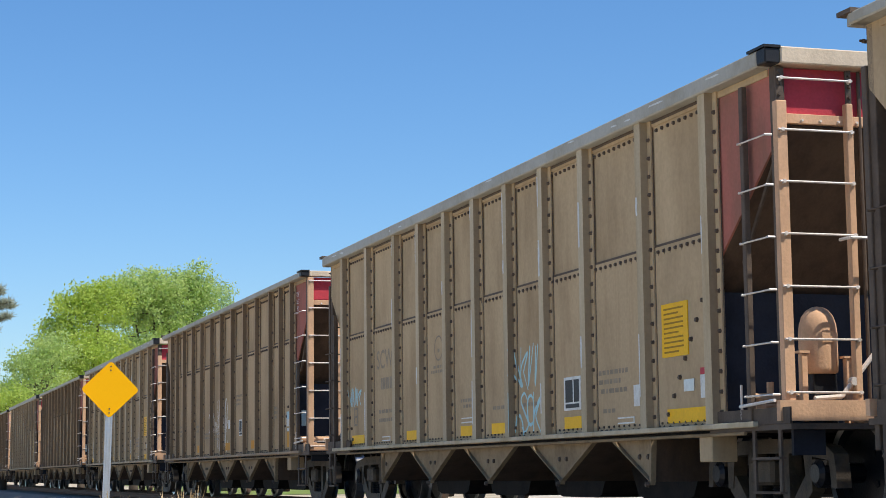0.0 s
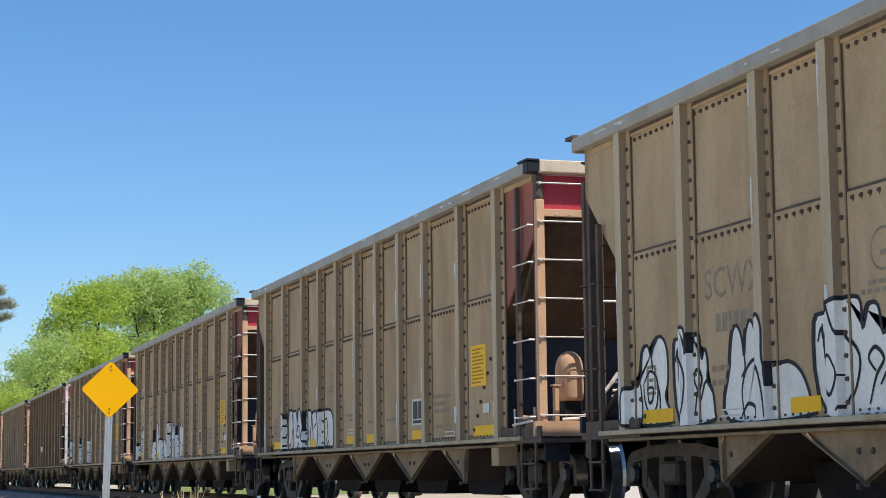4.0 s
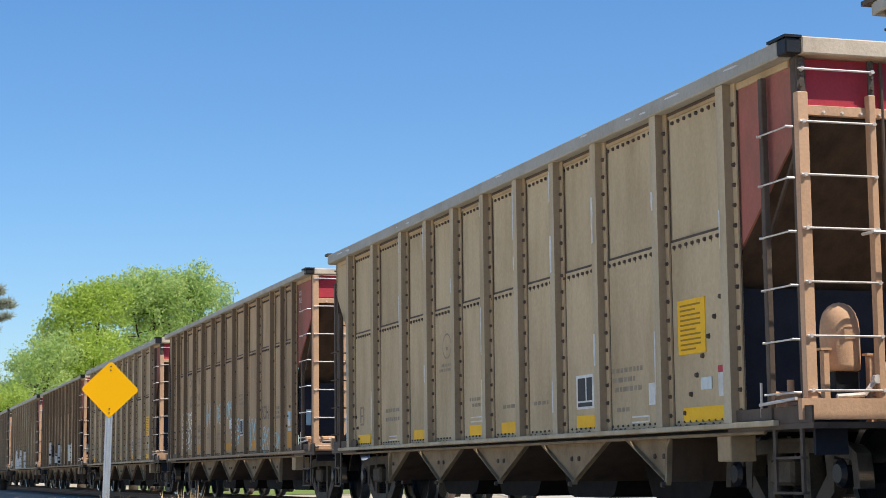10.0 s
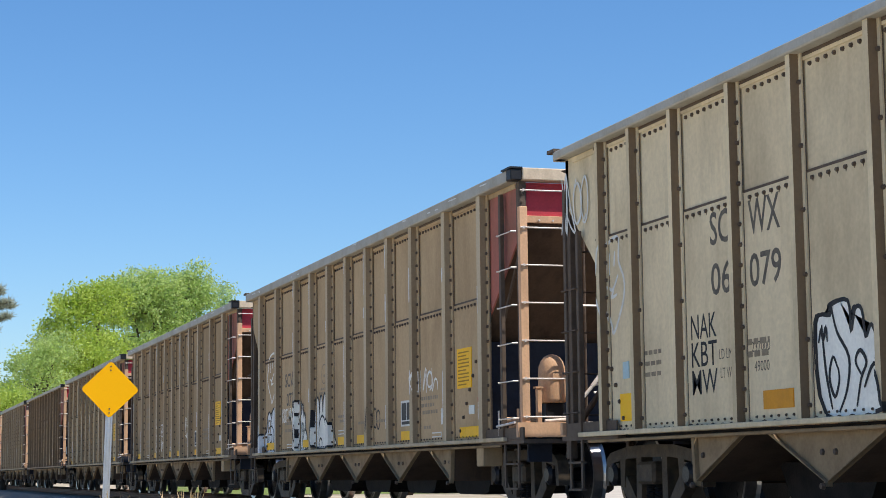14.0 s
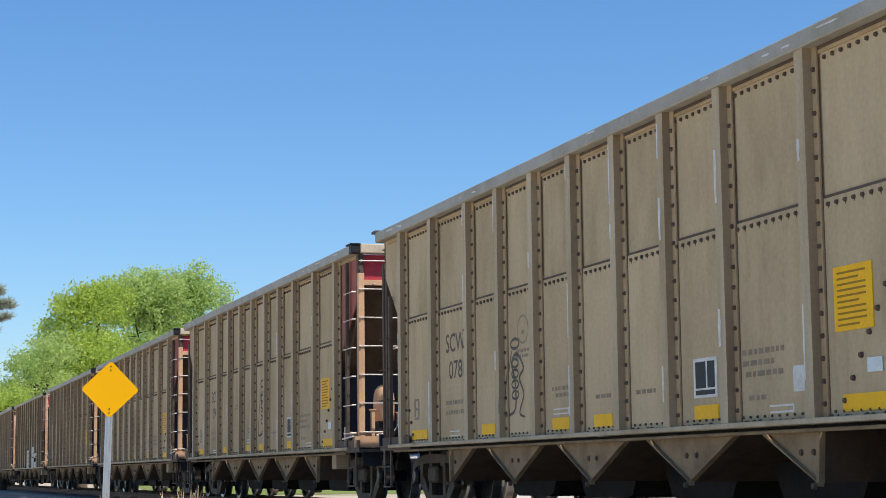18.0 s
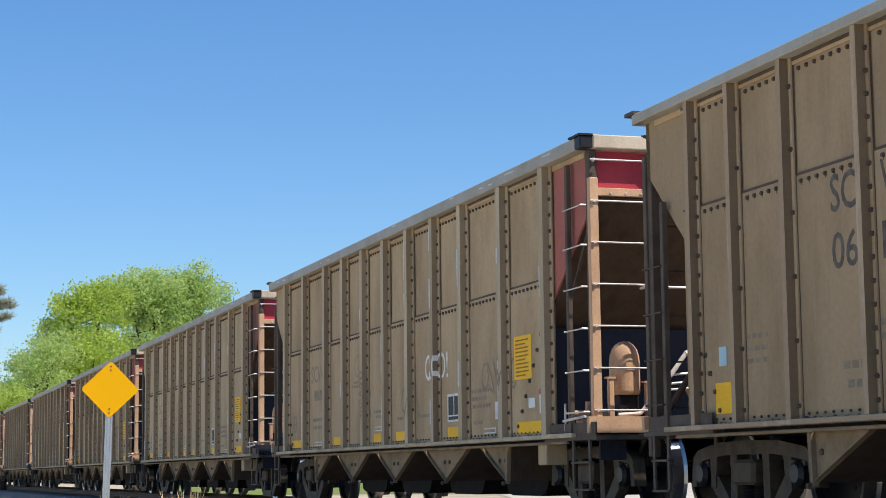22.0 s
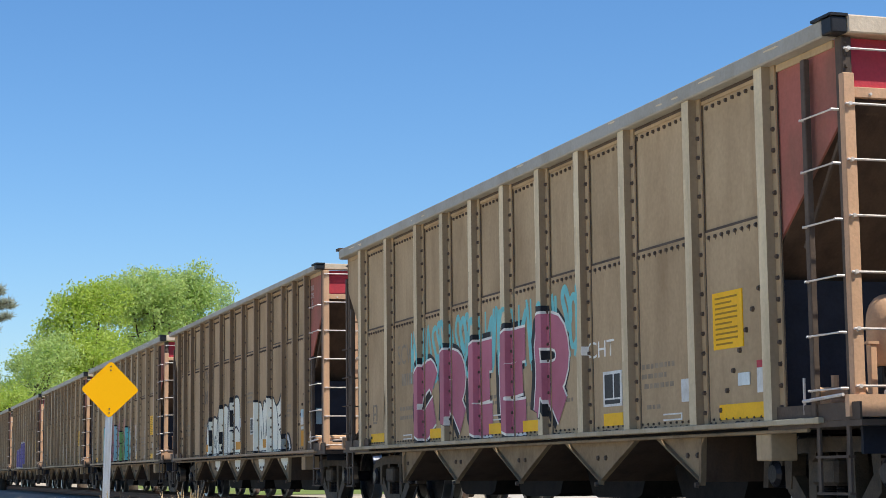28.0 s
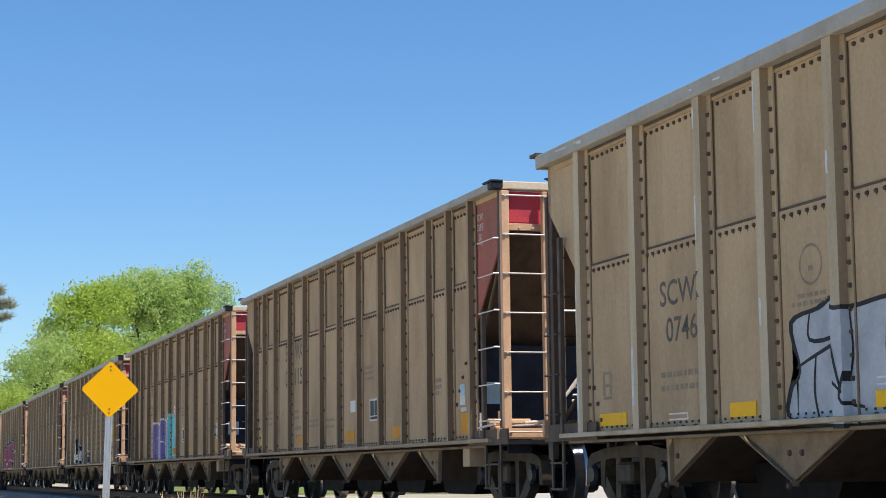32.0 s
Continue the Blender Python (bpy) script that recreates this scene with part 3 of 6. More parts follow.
        for x, z in ((0.315, 1.41), (0.715, 1.37)):
            bm = B(x, x + 0.055, 0.08, 0.14, 0.845, z, bevel=0.006)
            box(bm, x - 0.02, x + 0.07, 0.07, 0.15, z + 0.001, z + 0.02)
            part("reservoir_post", bm, end_mat, tank)
    bm = bmesh.new()
    tube(bm, (0.36, -0.03, 1.045), (0.60, -0.03, 1.06), 0.02, 8)
    tube(bm, (0.60, -0.03, 1.06), (0.92, -0.05, 1.43), 0.02, 8)
    tube(bm, (0.92, -0.05, 1.43), (1.10, -0.05, 1.66), 0.024, 8)
    tube(bm, (1.10, -0.05, 1.66), (1.17, -0.05, 1.70), 0.03, 8, 0.015)
    lathe(bm, [(-0.075, 0.035), (-0.02, 0.035)], 8, "y", (0.70, 0, 1.18))
    part("brake_rod", bm, RUNG, car, "bright worn brake rod")
    bm = lathe(bmesh.new(), [(1.24, 0.04), (1.25, 0.10), (1.28, 0.145), (1.42, 0.155), (1.60, 0.155), (1.615, 0.185), (1.64, 0.185), (1.65, 0.06), (1.72, 0.05)], 20, "x", (0, 0.22, 1.36))
    part("brake_cylinder", bm, end_mat, car, "dusty brake cylinder")
    bm = bmesh.new()
    for z, y in ((1.30, 0.02), (1.36, 0.0), (1.45, 0.04)):
        tube(bm, (0.96, y, z), (1.32, y + 0.04, z + 0.03), 0.015, 6)
    part("brake_pipe", bm, RUNG, car, "bright bundle of brake pipes")
    bm = B(1.30, 1.56, 0.10, 0.36, 0.845, 1.20, bevel=0.01)
    for i in range(4):
        tube(bm, (1.0 + 0.15 * i, 0.2 + 0.1 * i, 1.0 + 0.03 * (i % 2)), (1.5 + 0.12 * i, -0.06, 1.05 + 0.05 * i), 0.018, 6)
    part("brake_rigging", bm, DARK_END, car)
    bm = B(0.16, 0.36, 0.42, 0.62, 0.845, 1.02, bevel=0.015)
    tube(bm, (0.10, 0.52, 1.06), (0.62, 0.52, 1.06), 0.05, 10)
    tube(bm, (0.26, 0.52, 0.98), (0.26, 0.52, 1.20), 0.03, 8)
    tube(bm, (0.60, 0.52, 1.06), (0.95, 0.30, 0.95), 0.016, 6)
    part("control_valve", bm, end_mat, car, "dusty pipe-bracket control valve on the deck")
    # lever valve box hanging off the sill
    part("retainer_box", B(0.06, 0.3, 1.35, 1.60, 0.56, 0.80, bevel=0.01), paint, car)
    # hopper pockets under the body: troughs across the car with flanged vees on the side
    tops = 0.80
    for i, c in enumerate((2.72, 5.00, 7.30, 9.58, 11.86)):
        lo, hi = (c - 0.06, c + 0.95) if i == 0 else ((c - 0.95, c + 0.06) if i == 4 else (c - 0.97, c + 0.97))
        vee = [(lo, tops), (c - 0.02, 0.39), (c + 0.02, 0.39), (hi, tops)]
        # Sloping sheets darker than the side plate: the shade underneath is coloured in.
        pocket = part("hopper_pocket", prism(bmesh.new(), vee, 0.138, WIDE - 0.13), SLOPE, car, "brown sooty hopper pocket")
        part("vee_plate", prism(bmesh.new(), vee, 0.126, 0.138), lower_paint, pocket, "dusty taupe side plate of the pocket")
        bm = bmesh.new()
        for e in (lo, hi):
            d = 1 if e > c else -1
            prism(bm, [(e, tops), (e - d * 0.055, tops), (c - d * 0.015, 0.385), (c + d * 0.02, 0.36), (c + d * 0.03, 0.40)], 0.085, 0.13)
        part("vee_flange", bm, lower_paint, pocket)
        bm = bmesh.new()
        hexbolt(bm, (0.128, c + 0.1, 0.62), (-1, 0, 0), 0.03, 0.02)
        hexbolt(bm, (0.128, c - 0.1 if i not in (0,) else c + 0.3, 0.62), (-1, 0, 0), 0.03, 0.02)
        hexbolt(bm, (0.07, c, 0.365), (-1, 0, 0), 0.03, 0.03)
        tagged(part("pocket_bolts", bm, DARK_END, pocket), kind="stuff")
    for c in (3.86, 6.15, 8.44, 10.72):
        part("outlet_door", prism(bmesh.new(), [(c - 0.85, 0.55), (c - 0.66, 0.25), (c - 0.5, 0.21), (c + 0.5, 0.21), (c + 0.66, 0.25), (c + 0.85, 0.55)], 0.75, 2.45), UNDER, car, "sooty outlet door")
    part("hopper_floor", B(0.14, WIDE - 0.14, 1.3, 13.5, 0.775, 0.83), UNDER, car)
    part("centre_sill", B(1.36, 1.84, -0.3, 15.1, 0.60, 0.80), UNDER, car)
    part("train_pipe", tube(bmesh.new(), (0.05, 0.7, 0.785), (0.05, 14.2, 0.785), 0.016, 8), POCKET, car, "long pipe under the side sill")
    # couplers and hoses
    for y, d in ((-0.3, -1), (15.1, 1)):
        bm = B(1.50, 1.70, min(y, y + d * 0.26), max(y, y + d * 0.26), 0.62, 0.82, bevel=0.02)
        box(bm, 1.44, 1.74, min(y + d * 0.20, y + d * 0.42), max(y + d * 0.20, y + d * 0.42), 0.60, 0.90, bevel=0.04)
        part("coupler", bm, CAST, car, "rusty cast coupler")
        bm = bmesh.new()
        pts = [(1.95, y - d * 0.1, 0.70), (2.0, y + d * 0.1, 0.52), (1.9, y + d * 0.25, 0.36), (1.7, y + d * 0.36, 0.34)]
        for p, q in zip(pts, pts[1:]):
            tube(bm, p, q, 0.028, 8)
        part("air_hose", bm, BLACK, car)
    if wide:
        ladder(car, 0.018, -1, end_mat, RUNG, "sandy ladder stile")
    else:
        ladder(car, -0.03, -1, end_mat, RUNG, "sandy ladder stile", 0.50, 0.94, 0.449, 3.69, 0.50, 2.36)
    ladder(car, 14.85, 1, DARK_END, DARK_END, "dark brown ladder stile", 0.66, 1.07, 0.422, 3.40, 0.48, 2.90)
    truck(car, 1.14)
    truck(car, 13.66)
    if e0:
        for o in car.children:
            ys = [v.co.y for v in o.data.vertices]
            if max(ys) + o.matrix_basis.translation.y < 0.95 and not o.name.startswith(("coupler", "air_hose", "truck", "rib")):
                o.matrix_basis = pose(0, e0, 0) @ o.matrix_basis
    marks(car, kind, WHITE if band is BLUE else YELLOW)
    return car


# ---- paint on the car sides
def shift_of(kind, u, z):
    """How far the paint stands from the side plane at (u, z): on a rib's face, on its flange or on a sheet."""
    ribs, front, flange = RIB_PLACES[kind], FRONT[kind], FLANGE[kind]
    for r in ribs:
        if r - front <= u <= r:
            return 0.0
        if r - front - flange <= u < r - front:
            return PANEL - 0.03
    return PANEL - 0.012


def drape(bm, kind, lift, flanks=True):
    """Bends flat paint, drawn in the y, z plane, round the ribs: cut along their edges and set onto each face."""
    ribs, front, flange = RIB_PLACES[kind], FRONT[kind], FLANGE[kind]
    lo, hi = min(v.co.y for v in bm.verts), max(v.co.y for v in bm.verts)
    layer = -max(v.co.x for v in bm.verts)
    for r in ribs:
        for e in (r, r - front, r - front - flange):
            if lo < e < hi:
                cut = bmesh.ops.bisect_plane(bm, geom=bm.verts[:] + bm.edges[:] + bm.faces[:], plane_co=(0, e, 0), plane_no=(0, 1, 0))
                bmesh.ops.split_edges(bm, edges=[g for g in cut["geom_cut"] if isinstance(g, bmesh.types.BMEdge)])
    done, ends = set(), [e for r in ribs for e in (r - front,) if lo < e < hi]
    for f in bm.faces:
        c = f.calc_center_median()
        x = shift_of(kind, c.y, c.z)
        for v in f.verts:
            if v not in done:
                done.add(v)
                v.co.x += x - lift
    # the paint runs down each rib's near flank
    for e in ends if flanks else ():
        pairs = {}
        for g in bm.edges:
            p, q = g.verts
            if abs(p.co.y - e) < 1e-5 and abs(q.co.y - e) < 1e-5:
                a, b = (p, q) if p.co.z < q.co.z else (q, p)
                pairs.setdefault((round(a.co.z, 4), round(b.co.z, 4)), []).append((a, b))
        moved = {}
        for both in pairs.values():
            both.sort(key=lambda ab: ab[0].co.x)
            for (a, b), d in zip((both[0], both[-1]), (0.002, 0.011)):
                moved[a] = moved[b] = d
            if len({*both[0], *both[-1]}) == 4 and both[-1][0].co.x - both[0][0].co.x > 0.02:
                bm.faces.new((both[0][0], both[0][1], both[-1][1], both[-1][0]))
        for v, d in moved.items():
            v.co.y -= d + 2 * layer
    return bm


def smooth_path(pts, steps=5, closed=False):
    """A rounded line through the points."""
    n = len(pts)
    out = []
    for i in range(n if closed else n - 1):
        p = [Vector(pts[(i + d) % n] if closed else pts[min(max(i + d, 0), n - 1)]) for d in (-1, 0, 1, 2)]
        for k in range(steps):
            t = k / steps
            out.append(0.5 * ((2 * p[1]) + (p[2] - p[0]) * t + (2 * p[0] - 5 * p[1] + 4 * p[2] - p[3]) * t * t + (3 * p[1] - p[0] - 3 * p[2] + p[3]) * t ** 3))
    if not closed:
        out.append(Vector(pts[-1]))
    return out


def stroke(bm, pts, width, closed=False, lift=0.0, even=False):
    """A painted line of (u, z) points; it climbs a hair as it goes, so that it may cross itself."""
    n = len(pts)
    rows = []
    for i, p in enumerate(pts):
        a, b = pts[(i - 1) % n] if (closed or i) else p, pts[(i + 1) % n] if (closed or i < n - 1) else p
        d = Vector((b[0] - a[0], b[1] - a[1]))
        d = d.normalized() if d.length > 1e-6 else Vector((1, 0))
        w = width * 0.5 * (1.0 if closed or even else (0.55 + 0.45 * math.sin(math.pi * (i + 0.5) / n)))
        x = -lift - 0.00004 * i
        rows.append((bm.verts.new((x, p[0] - d.y * w, p[1] + d.x * w)), bm.verts.new((x, p[0] + d.y * w, p[1] - d.x * w))))
    for i in range(n if closed else n - 1):
        a, b = rows[i], rows[(i + 1) % n]
        bm.faces.new((a[0], a[1], b[1], b[0]))
    return bm


def patch(bm, pts, lift=0.0):
    """A filled outline, cut into triangles."""
    f = bm.faces.new([bm.verts.new((-lift, p[0], p[1])) for p in pts])
    bmesh.ops.triangulate(bm, faces=[f])
    return bm


def letters(body, u0, u1, z0, z1, fat=0.0, lift=0.0):
    """Lettering from the built-in font, fitted to a box; it reads from the near side."""
    cu = bpy.data.curves.new("lettering", "FONT")
    cu.body, cu.offset, cu.align_x, cu.resolution_u = body, fat, "CENTER", 3
    ob = bpy.data.objects.new("lettering", cu)
    me = bpy.data.meshes.new_from_object(ob)
    bpy.data.objects.remove(ob)
    bm = bmesh.new()
    bm.from_mesh(me)
    bpy.data.meshes.remove(me)
    xs, ys = [v.co.x for v in bm.verts], [v.co.y for v in bm.verts]
    # fitted by the letters' own size, so that fatter copies reach further out
    ax, bx, ay, by = min(xs) + fat, max(xs) - fat, min(ys) + fat, max(ys) - fat
    for v in bm.verts:
        s, t = (v.co.x - ax) / (bx - ax), (v.co.y - ay) / (by - ay)
        v.co = (-lift, u0 + (u1 - u0) * s, z0 + (z1 - z0) * t)
    bmesh.ops.triangulate(bm, faces=bm.faces[:])
    return bm


def finger_blob(rng, u0, u1, z0, z1):
    """A bubble letter: a round-shouldered body with finger-like bumps on top. Its outline and the notches between the bumps."""
    w, h = u1 - u0, z1 - z0
    n = rng.choice((1, 2, 2, 3))
    pts = [(u0 + 0.10 * w, z0), (u0 + 0.5 * w, z0 + rng.uniform(0, 0.03) * h), (u0 + 0.9 * w, z0), (u0 + 1.0 * w, z0 + 0.10 * h), (u0 + rng.uniform(0.95, 1.05) * w, z0 + 0.35 * h), (u0 + rng.uniform(0.86, 0.98) * w, z0 + 0.55 * h)]
    notches = []
    for i in reversed(range(n)):
        a, b = u0 + w * i / n, u0 + w * (i + 1) / n
        top = z1 - rng.uniform(0, 0.18) * h
        pts += [(b - 0.06 * w, top - 0.13 * h), (b - 0.22 * (b - a), top - 0.02 * h), ((a + b) / 2, top), (a + 0.22 * (b - a), top - 0.03 * h), (a + 0.06 * w, top - 0.14 * h)]
        if i:
            notches.append((a, top - 0.32 * h))
            pts.append((a, top - rng.uniform(0.22, 0.36) * h))
    pts += [(u0 + rng.uniform(0.0, 0.08) * w, z0 + 0.55 * h), (u0 - rng.uniform(0.0, 0.06) * w, z0 + 0.30 * h), (u0 + 0.01 * w, z0 + 0.08 * h)]
    return smooth_path(pts, 4, True), notches


def throw_up(car, kind, fill, u1, u0, z0, z1, edge=None, count=0, seed=0):
    """Bubble letters: a fill, a dark drop shadow behind and lines round and in each letter."""
    rng = random.Random(1000 + seed * 7 + int(u0 * 100))
    edge = edge or SPRAY_BLACK
    n = count or max(1, round((u1 - u0) / 0.72))
    shade, body, lines = bmesh.new(), bmesh.new(), bmesh.new()
    w = (u1 - u0) / n
    fills = fill if isinstance(fill, (list, tuple)) else [fill]
    bodies = [bmesh.new() for _ in fills]
    for i in range(n):
        a, b = u0 + w * i - 0.10 * w, u0 + w * (i + 1) + 0.10 * w
        top = z1 - rng.uniform(0, 0.16) * (z1 - z0)
        out, notches = finger_blob(rng, a, b, z0 + 0.01, top)
        patch(shade, [(p[0] + 0.07, p[1] + 0.02) for p in out], 0.0004 + 0.0003 * (i % 2))
        patch(bodies[i % len(fills)], out, 0.0012 + 0.0003 * (i % 2))
        stroke(lines, out, 0.042, True, 0.002 + 0.0004 * (i % 2))
        for q in notches:
            stroke(lines, smooth_path([q, (q[0] + rng.uniform(-0.05, 0.05), q[1] - 0.12 * (z1 - z0)), (q[0] + rng.uniform(-0.12, 0.12), q[1] - 0.3 * (z1 - z0))]), 0.035, False, 0.003)
        c, d = (a + b) / 2 + rng.uniform(-0.1, 0.1) * w, z0 + rng.uniform(0.25, 0.4) * (z1 - z0)
        if rng.random() < 0.7:
            ring = [(c + 0.16 * w * math.cos(t), d + 0.13 * (z1 - z0) * math.sin(t)) for t in np.linspace(0, math.tau, 14, endpoint=False)]
            stroke(lines, ring, 0.035, True, 0.0034)
        else:
            stroke(lines, smooth_path([(c + 0.25 * w, d + 0.1), (c, d + 0.18), (c - 0.1 * w, d - 0.02), (c + 0.1 * w, z0 + 0.05)]), 0.035, False, 0.0034)
        c = rng.uniform(a + 0.2 * w, b - 0.2 * w)
        stroke(lines, smooth_path([(c, z0 + 0.02), (c + 0.1 * w, z0 + 0.14 * (z1 - z0)), (c + 0.26 * w, z0 + 0.02)]), 0.032, False, 0.0038)
    art = part("graffiti", drape(shade, kind, 0.001), edge, car, "sprayed bubble lettering with dark outlines")
    for bm, m in zip(bodies, fills):
        if bm.verts:
            part("graffiti_fill", drape(bm, kind, 0.001), m, art)
        else:
            bm.free()
    part("graffiti_outline", drape(lines, kind, 0.001), edge, art)
    body.free()


# hand-drawn signs that recur along the train: an outline and inner lines, from the far low corner (0, 0) to the near high one (1, 1)
GLOVE = (((0, 0), (0.02, 0.55), (0.06, 0.86), (0.12, 0.94), (0.18, 0.82), (0.21, 0.62), (0.24, 0.86), (0.30, 0.97), (0.36, 0.84), (0.38, 0.64), (0.42, 0.88), (0.49, 1.0), (0.55, 0.86), (0.56, 0.52), (0.76, 0.52), (0.91, 0.40), (1.0, 0.16), (1.0, 0)),
         (((0.20, 0.0), (0.17, 0.28), (0.24, 0.50), (0.36, 0.58), (0.48, 0.48), (0.54, 0.22), (0.56, 0.0)), ((0.21, 0.62), (0.22, 0.50), (0.17, 0.42)), ((0.56, 0.52), (0.58, 0.30)), ((0.16, 0.03), (0.24, 0.15), (0.33, 0.12), (0.34, 0.02))))
EYE_BOX = (((0, 0.84), (0.21, 0.90), (0.23, 0.99), (0.47, 1.0), (0.50, 0.72), (0.57, 0.92), (0.66, 0.90), (0.70, 0.66), (0.78, 0.76), (0.85, 0.62), (0.83, 0.42), (0.95, 0.33), (1.0, 0.10), (0.95, 0), (0.12, 0)),
           (((0.30, 0.40), (0.23, 0.52), (0.17, 0.34), (0.24, 0.16), (0.31, 0.30), (0.30, 0.42)), ((0.08, 0.82), (0.12, 0.40), (0.20, 0.05)), ((0.23, 0.98), (0.30, 0.74), (0.46, 0.50), (0.42, 0.22), (0.30, 0.02)), ((0.62, 0.34), (0.55, 0.46), (0.62, 0.55), (0.70, 0.44), (0.62, 0.30), (0.55, 0.06)), ((0.66, 0.22), (0.80, 0.42), (0.95, 0.30)), ((0.03, 0.66), (0.07, 0.78), (0.10, 0.68), (0.14, 0.80), (0.16, 0.66))))
CLOUD = (((0.08, 0), (0.05, 0.30), (0, 0.50), (0.03, 0.66), (0.10, 0.70), (0.10, 0.85), (0.20, 0.93), (0.28, 0.89), (0.35, 0.99), (0.45, 0.93), (0.55, 0.86), (0.60, 0.93), (0.69, 1.0), (0.79, 0.90), (0.82, 0.72), (0.91, 0.60), (0.85, 0.45), (0.95, 0.32), (1.0, 0.10), (0.98, 0)),
         (((0.28, 0.89), (0.31, 0.80), (0.42, 0.95)), ((0.10, 0.70), (0.13, 0.52), (0.27, 0.42), (0.30, 0.49), (0.30, 0.31)), ((0.60, 0.54), (0.74, 0.65), (0.82, 0.71)), ((0.45, 0.0), (0.42, 0.26), (0.48, 0.37), (0.66, 0.41)), ((0.68, 0.28), (0.78, 0.41), (0.93, 0.34)), ((0.68, 0.28), (0.72, 0.12), (0.70, 0.0))))
FINGERS = (((0, 0.08), (0.02, 0.40), (0.28, 0.50), (0.36, 0.84), (0.48, 0.92), (0.57, 0.78), (0.64, 0.94), (0.80, 1.0), (0.93, 0.85), (0.95, 0.50), (0.88, 0.30), (1.0, 0.12), (0.97, 0), (0.08, 0)),
           (((0.38, 0.48), (0.54, 0.62), (0.70, 0.50), (0.68, 0.22), (0.52, 0.12), (0.40, 0.28), (0.38, 0.48)), ((0.57, 0.78), (0.60, 0.63)), ((0.70, 0.48), (0.76, 0.28), (0.72, 0.0)), ((0.30, 0.48), (0.34, 0.20), (0.30, 0.0)), ((0.47, 0.42), (0.60, 0.42), (0.58, 0.28), (0.50, 0.26), (0.47, 0.42))))
SLABS = (((0.05, 0), (0, 0.28), (0.08, 0.44), (0.02, 0.84), (0.26, 0.93), (0.38, 1.0), (0.44, 0.90), (0.58, 0.90), (0.80, 0.93), (0.98, 0.88), (1.0, 0.40), (0.94, 0)),
         (((0.05, 0.46), (0.22, 0.55), (0.42, 0.62), (0.38, 0.40), (0.50, 0.22)), ((0.18, 0.92), (0.17, 0.68), (0.40, 0.70), (0.41, 0.92)), ((0.22, 0.55), (0.20, 0.25), (0.24, 0.0)), ((0.52, 0.90), (0.54, 0.50), (0.48, 0.18), (0.60, 0.10)), ((0.80, 0.90), (0.78, 0.45), (0.84, 0.10)), ((0.42, 0.62), (0.46, 0.40), (0.50, 0.22))))


SPIKES = (((0.01, 0.01), (-0.01, 0.45), (0.00, 0.88), (0.08, 0.91), (0.14, 0.86), (0.18, 0.75), (0.23, 0.91), (0.29, 0.87), (0.35, 0.77), (0.39, 0.69), (0.40, 0.95), (0.47, 0.95), (0.53, 0.92), (0.61, 0.79), (0.71, 0.87), (0.74, 0.97), (0.79, 0.87), (0.81, 0.64), (0.84, 0.57), (0.86, 0.37), (0.90, 0.22), (0.91, 0.0)),
          (((0.18, 0.75), (0.21, 0.38), (0.23, 0.19)), ((0.13, 0.46), (0.15, 0.23)), ((0.29, 0.48), (0.30, 0.20)), ((0.39, 0.69), (0.37, 0.42), (0.35, 0.05)), ((0.44, 0.62), (0.46, 0.27)), ((0.61, 0.79), (0.64, 0.64), (0.66, 0.46), (0.65, 0.02)), ((0.66, 0.46), (0.69, 0.44)), ((0.68, 0.59), (0.77, 0.63), (0.81, 0.64)), ((0.69, 0.35), (0.77, 0.39), (0.85, 0.42))))


def motif(car, kind, shape, fill, u1, u0, z0, z1, edge=None, shade=0.05, line=0.034):
    """One sprayed sign: a drop shade, a fill and its lines."""
    edge = edge or SPRAY_BLACK

    def at(pts):
        return [(u1 - (u1 - u0) * a, z0 + (z1 - z0) * b) for a, b in pts]
    out = smooth_path(at(shape[0]), 4, True)
    art = part("graffiti", drape(patch(bmesh.new(), [(p[0] + shade, p[1] + 0.015) for p in out], 0.0003), kind, 0.001), edge, car, "sprayed bubble sign with dark outlines")
    part("graffiti_fill", drape(patch(bmesh.new(), out, 0.0012), kind, 0.001), fill, art)
    bm = stroke(bmesh.new(), out, line, True, 0.002)
    for i, pts in enumerate(shape[1]):
        stroke(bm, smooth_path(at(pts), 4), line, False, 0.0026 + 0.0004 * i)
    part("graffiti_outline", drape(bm, kind, 0.001), edge, art)


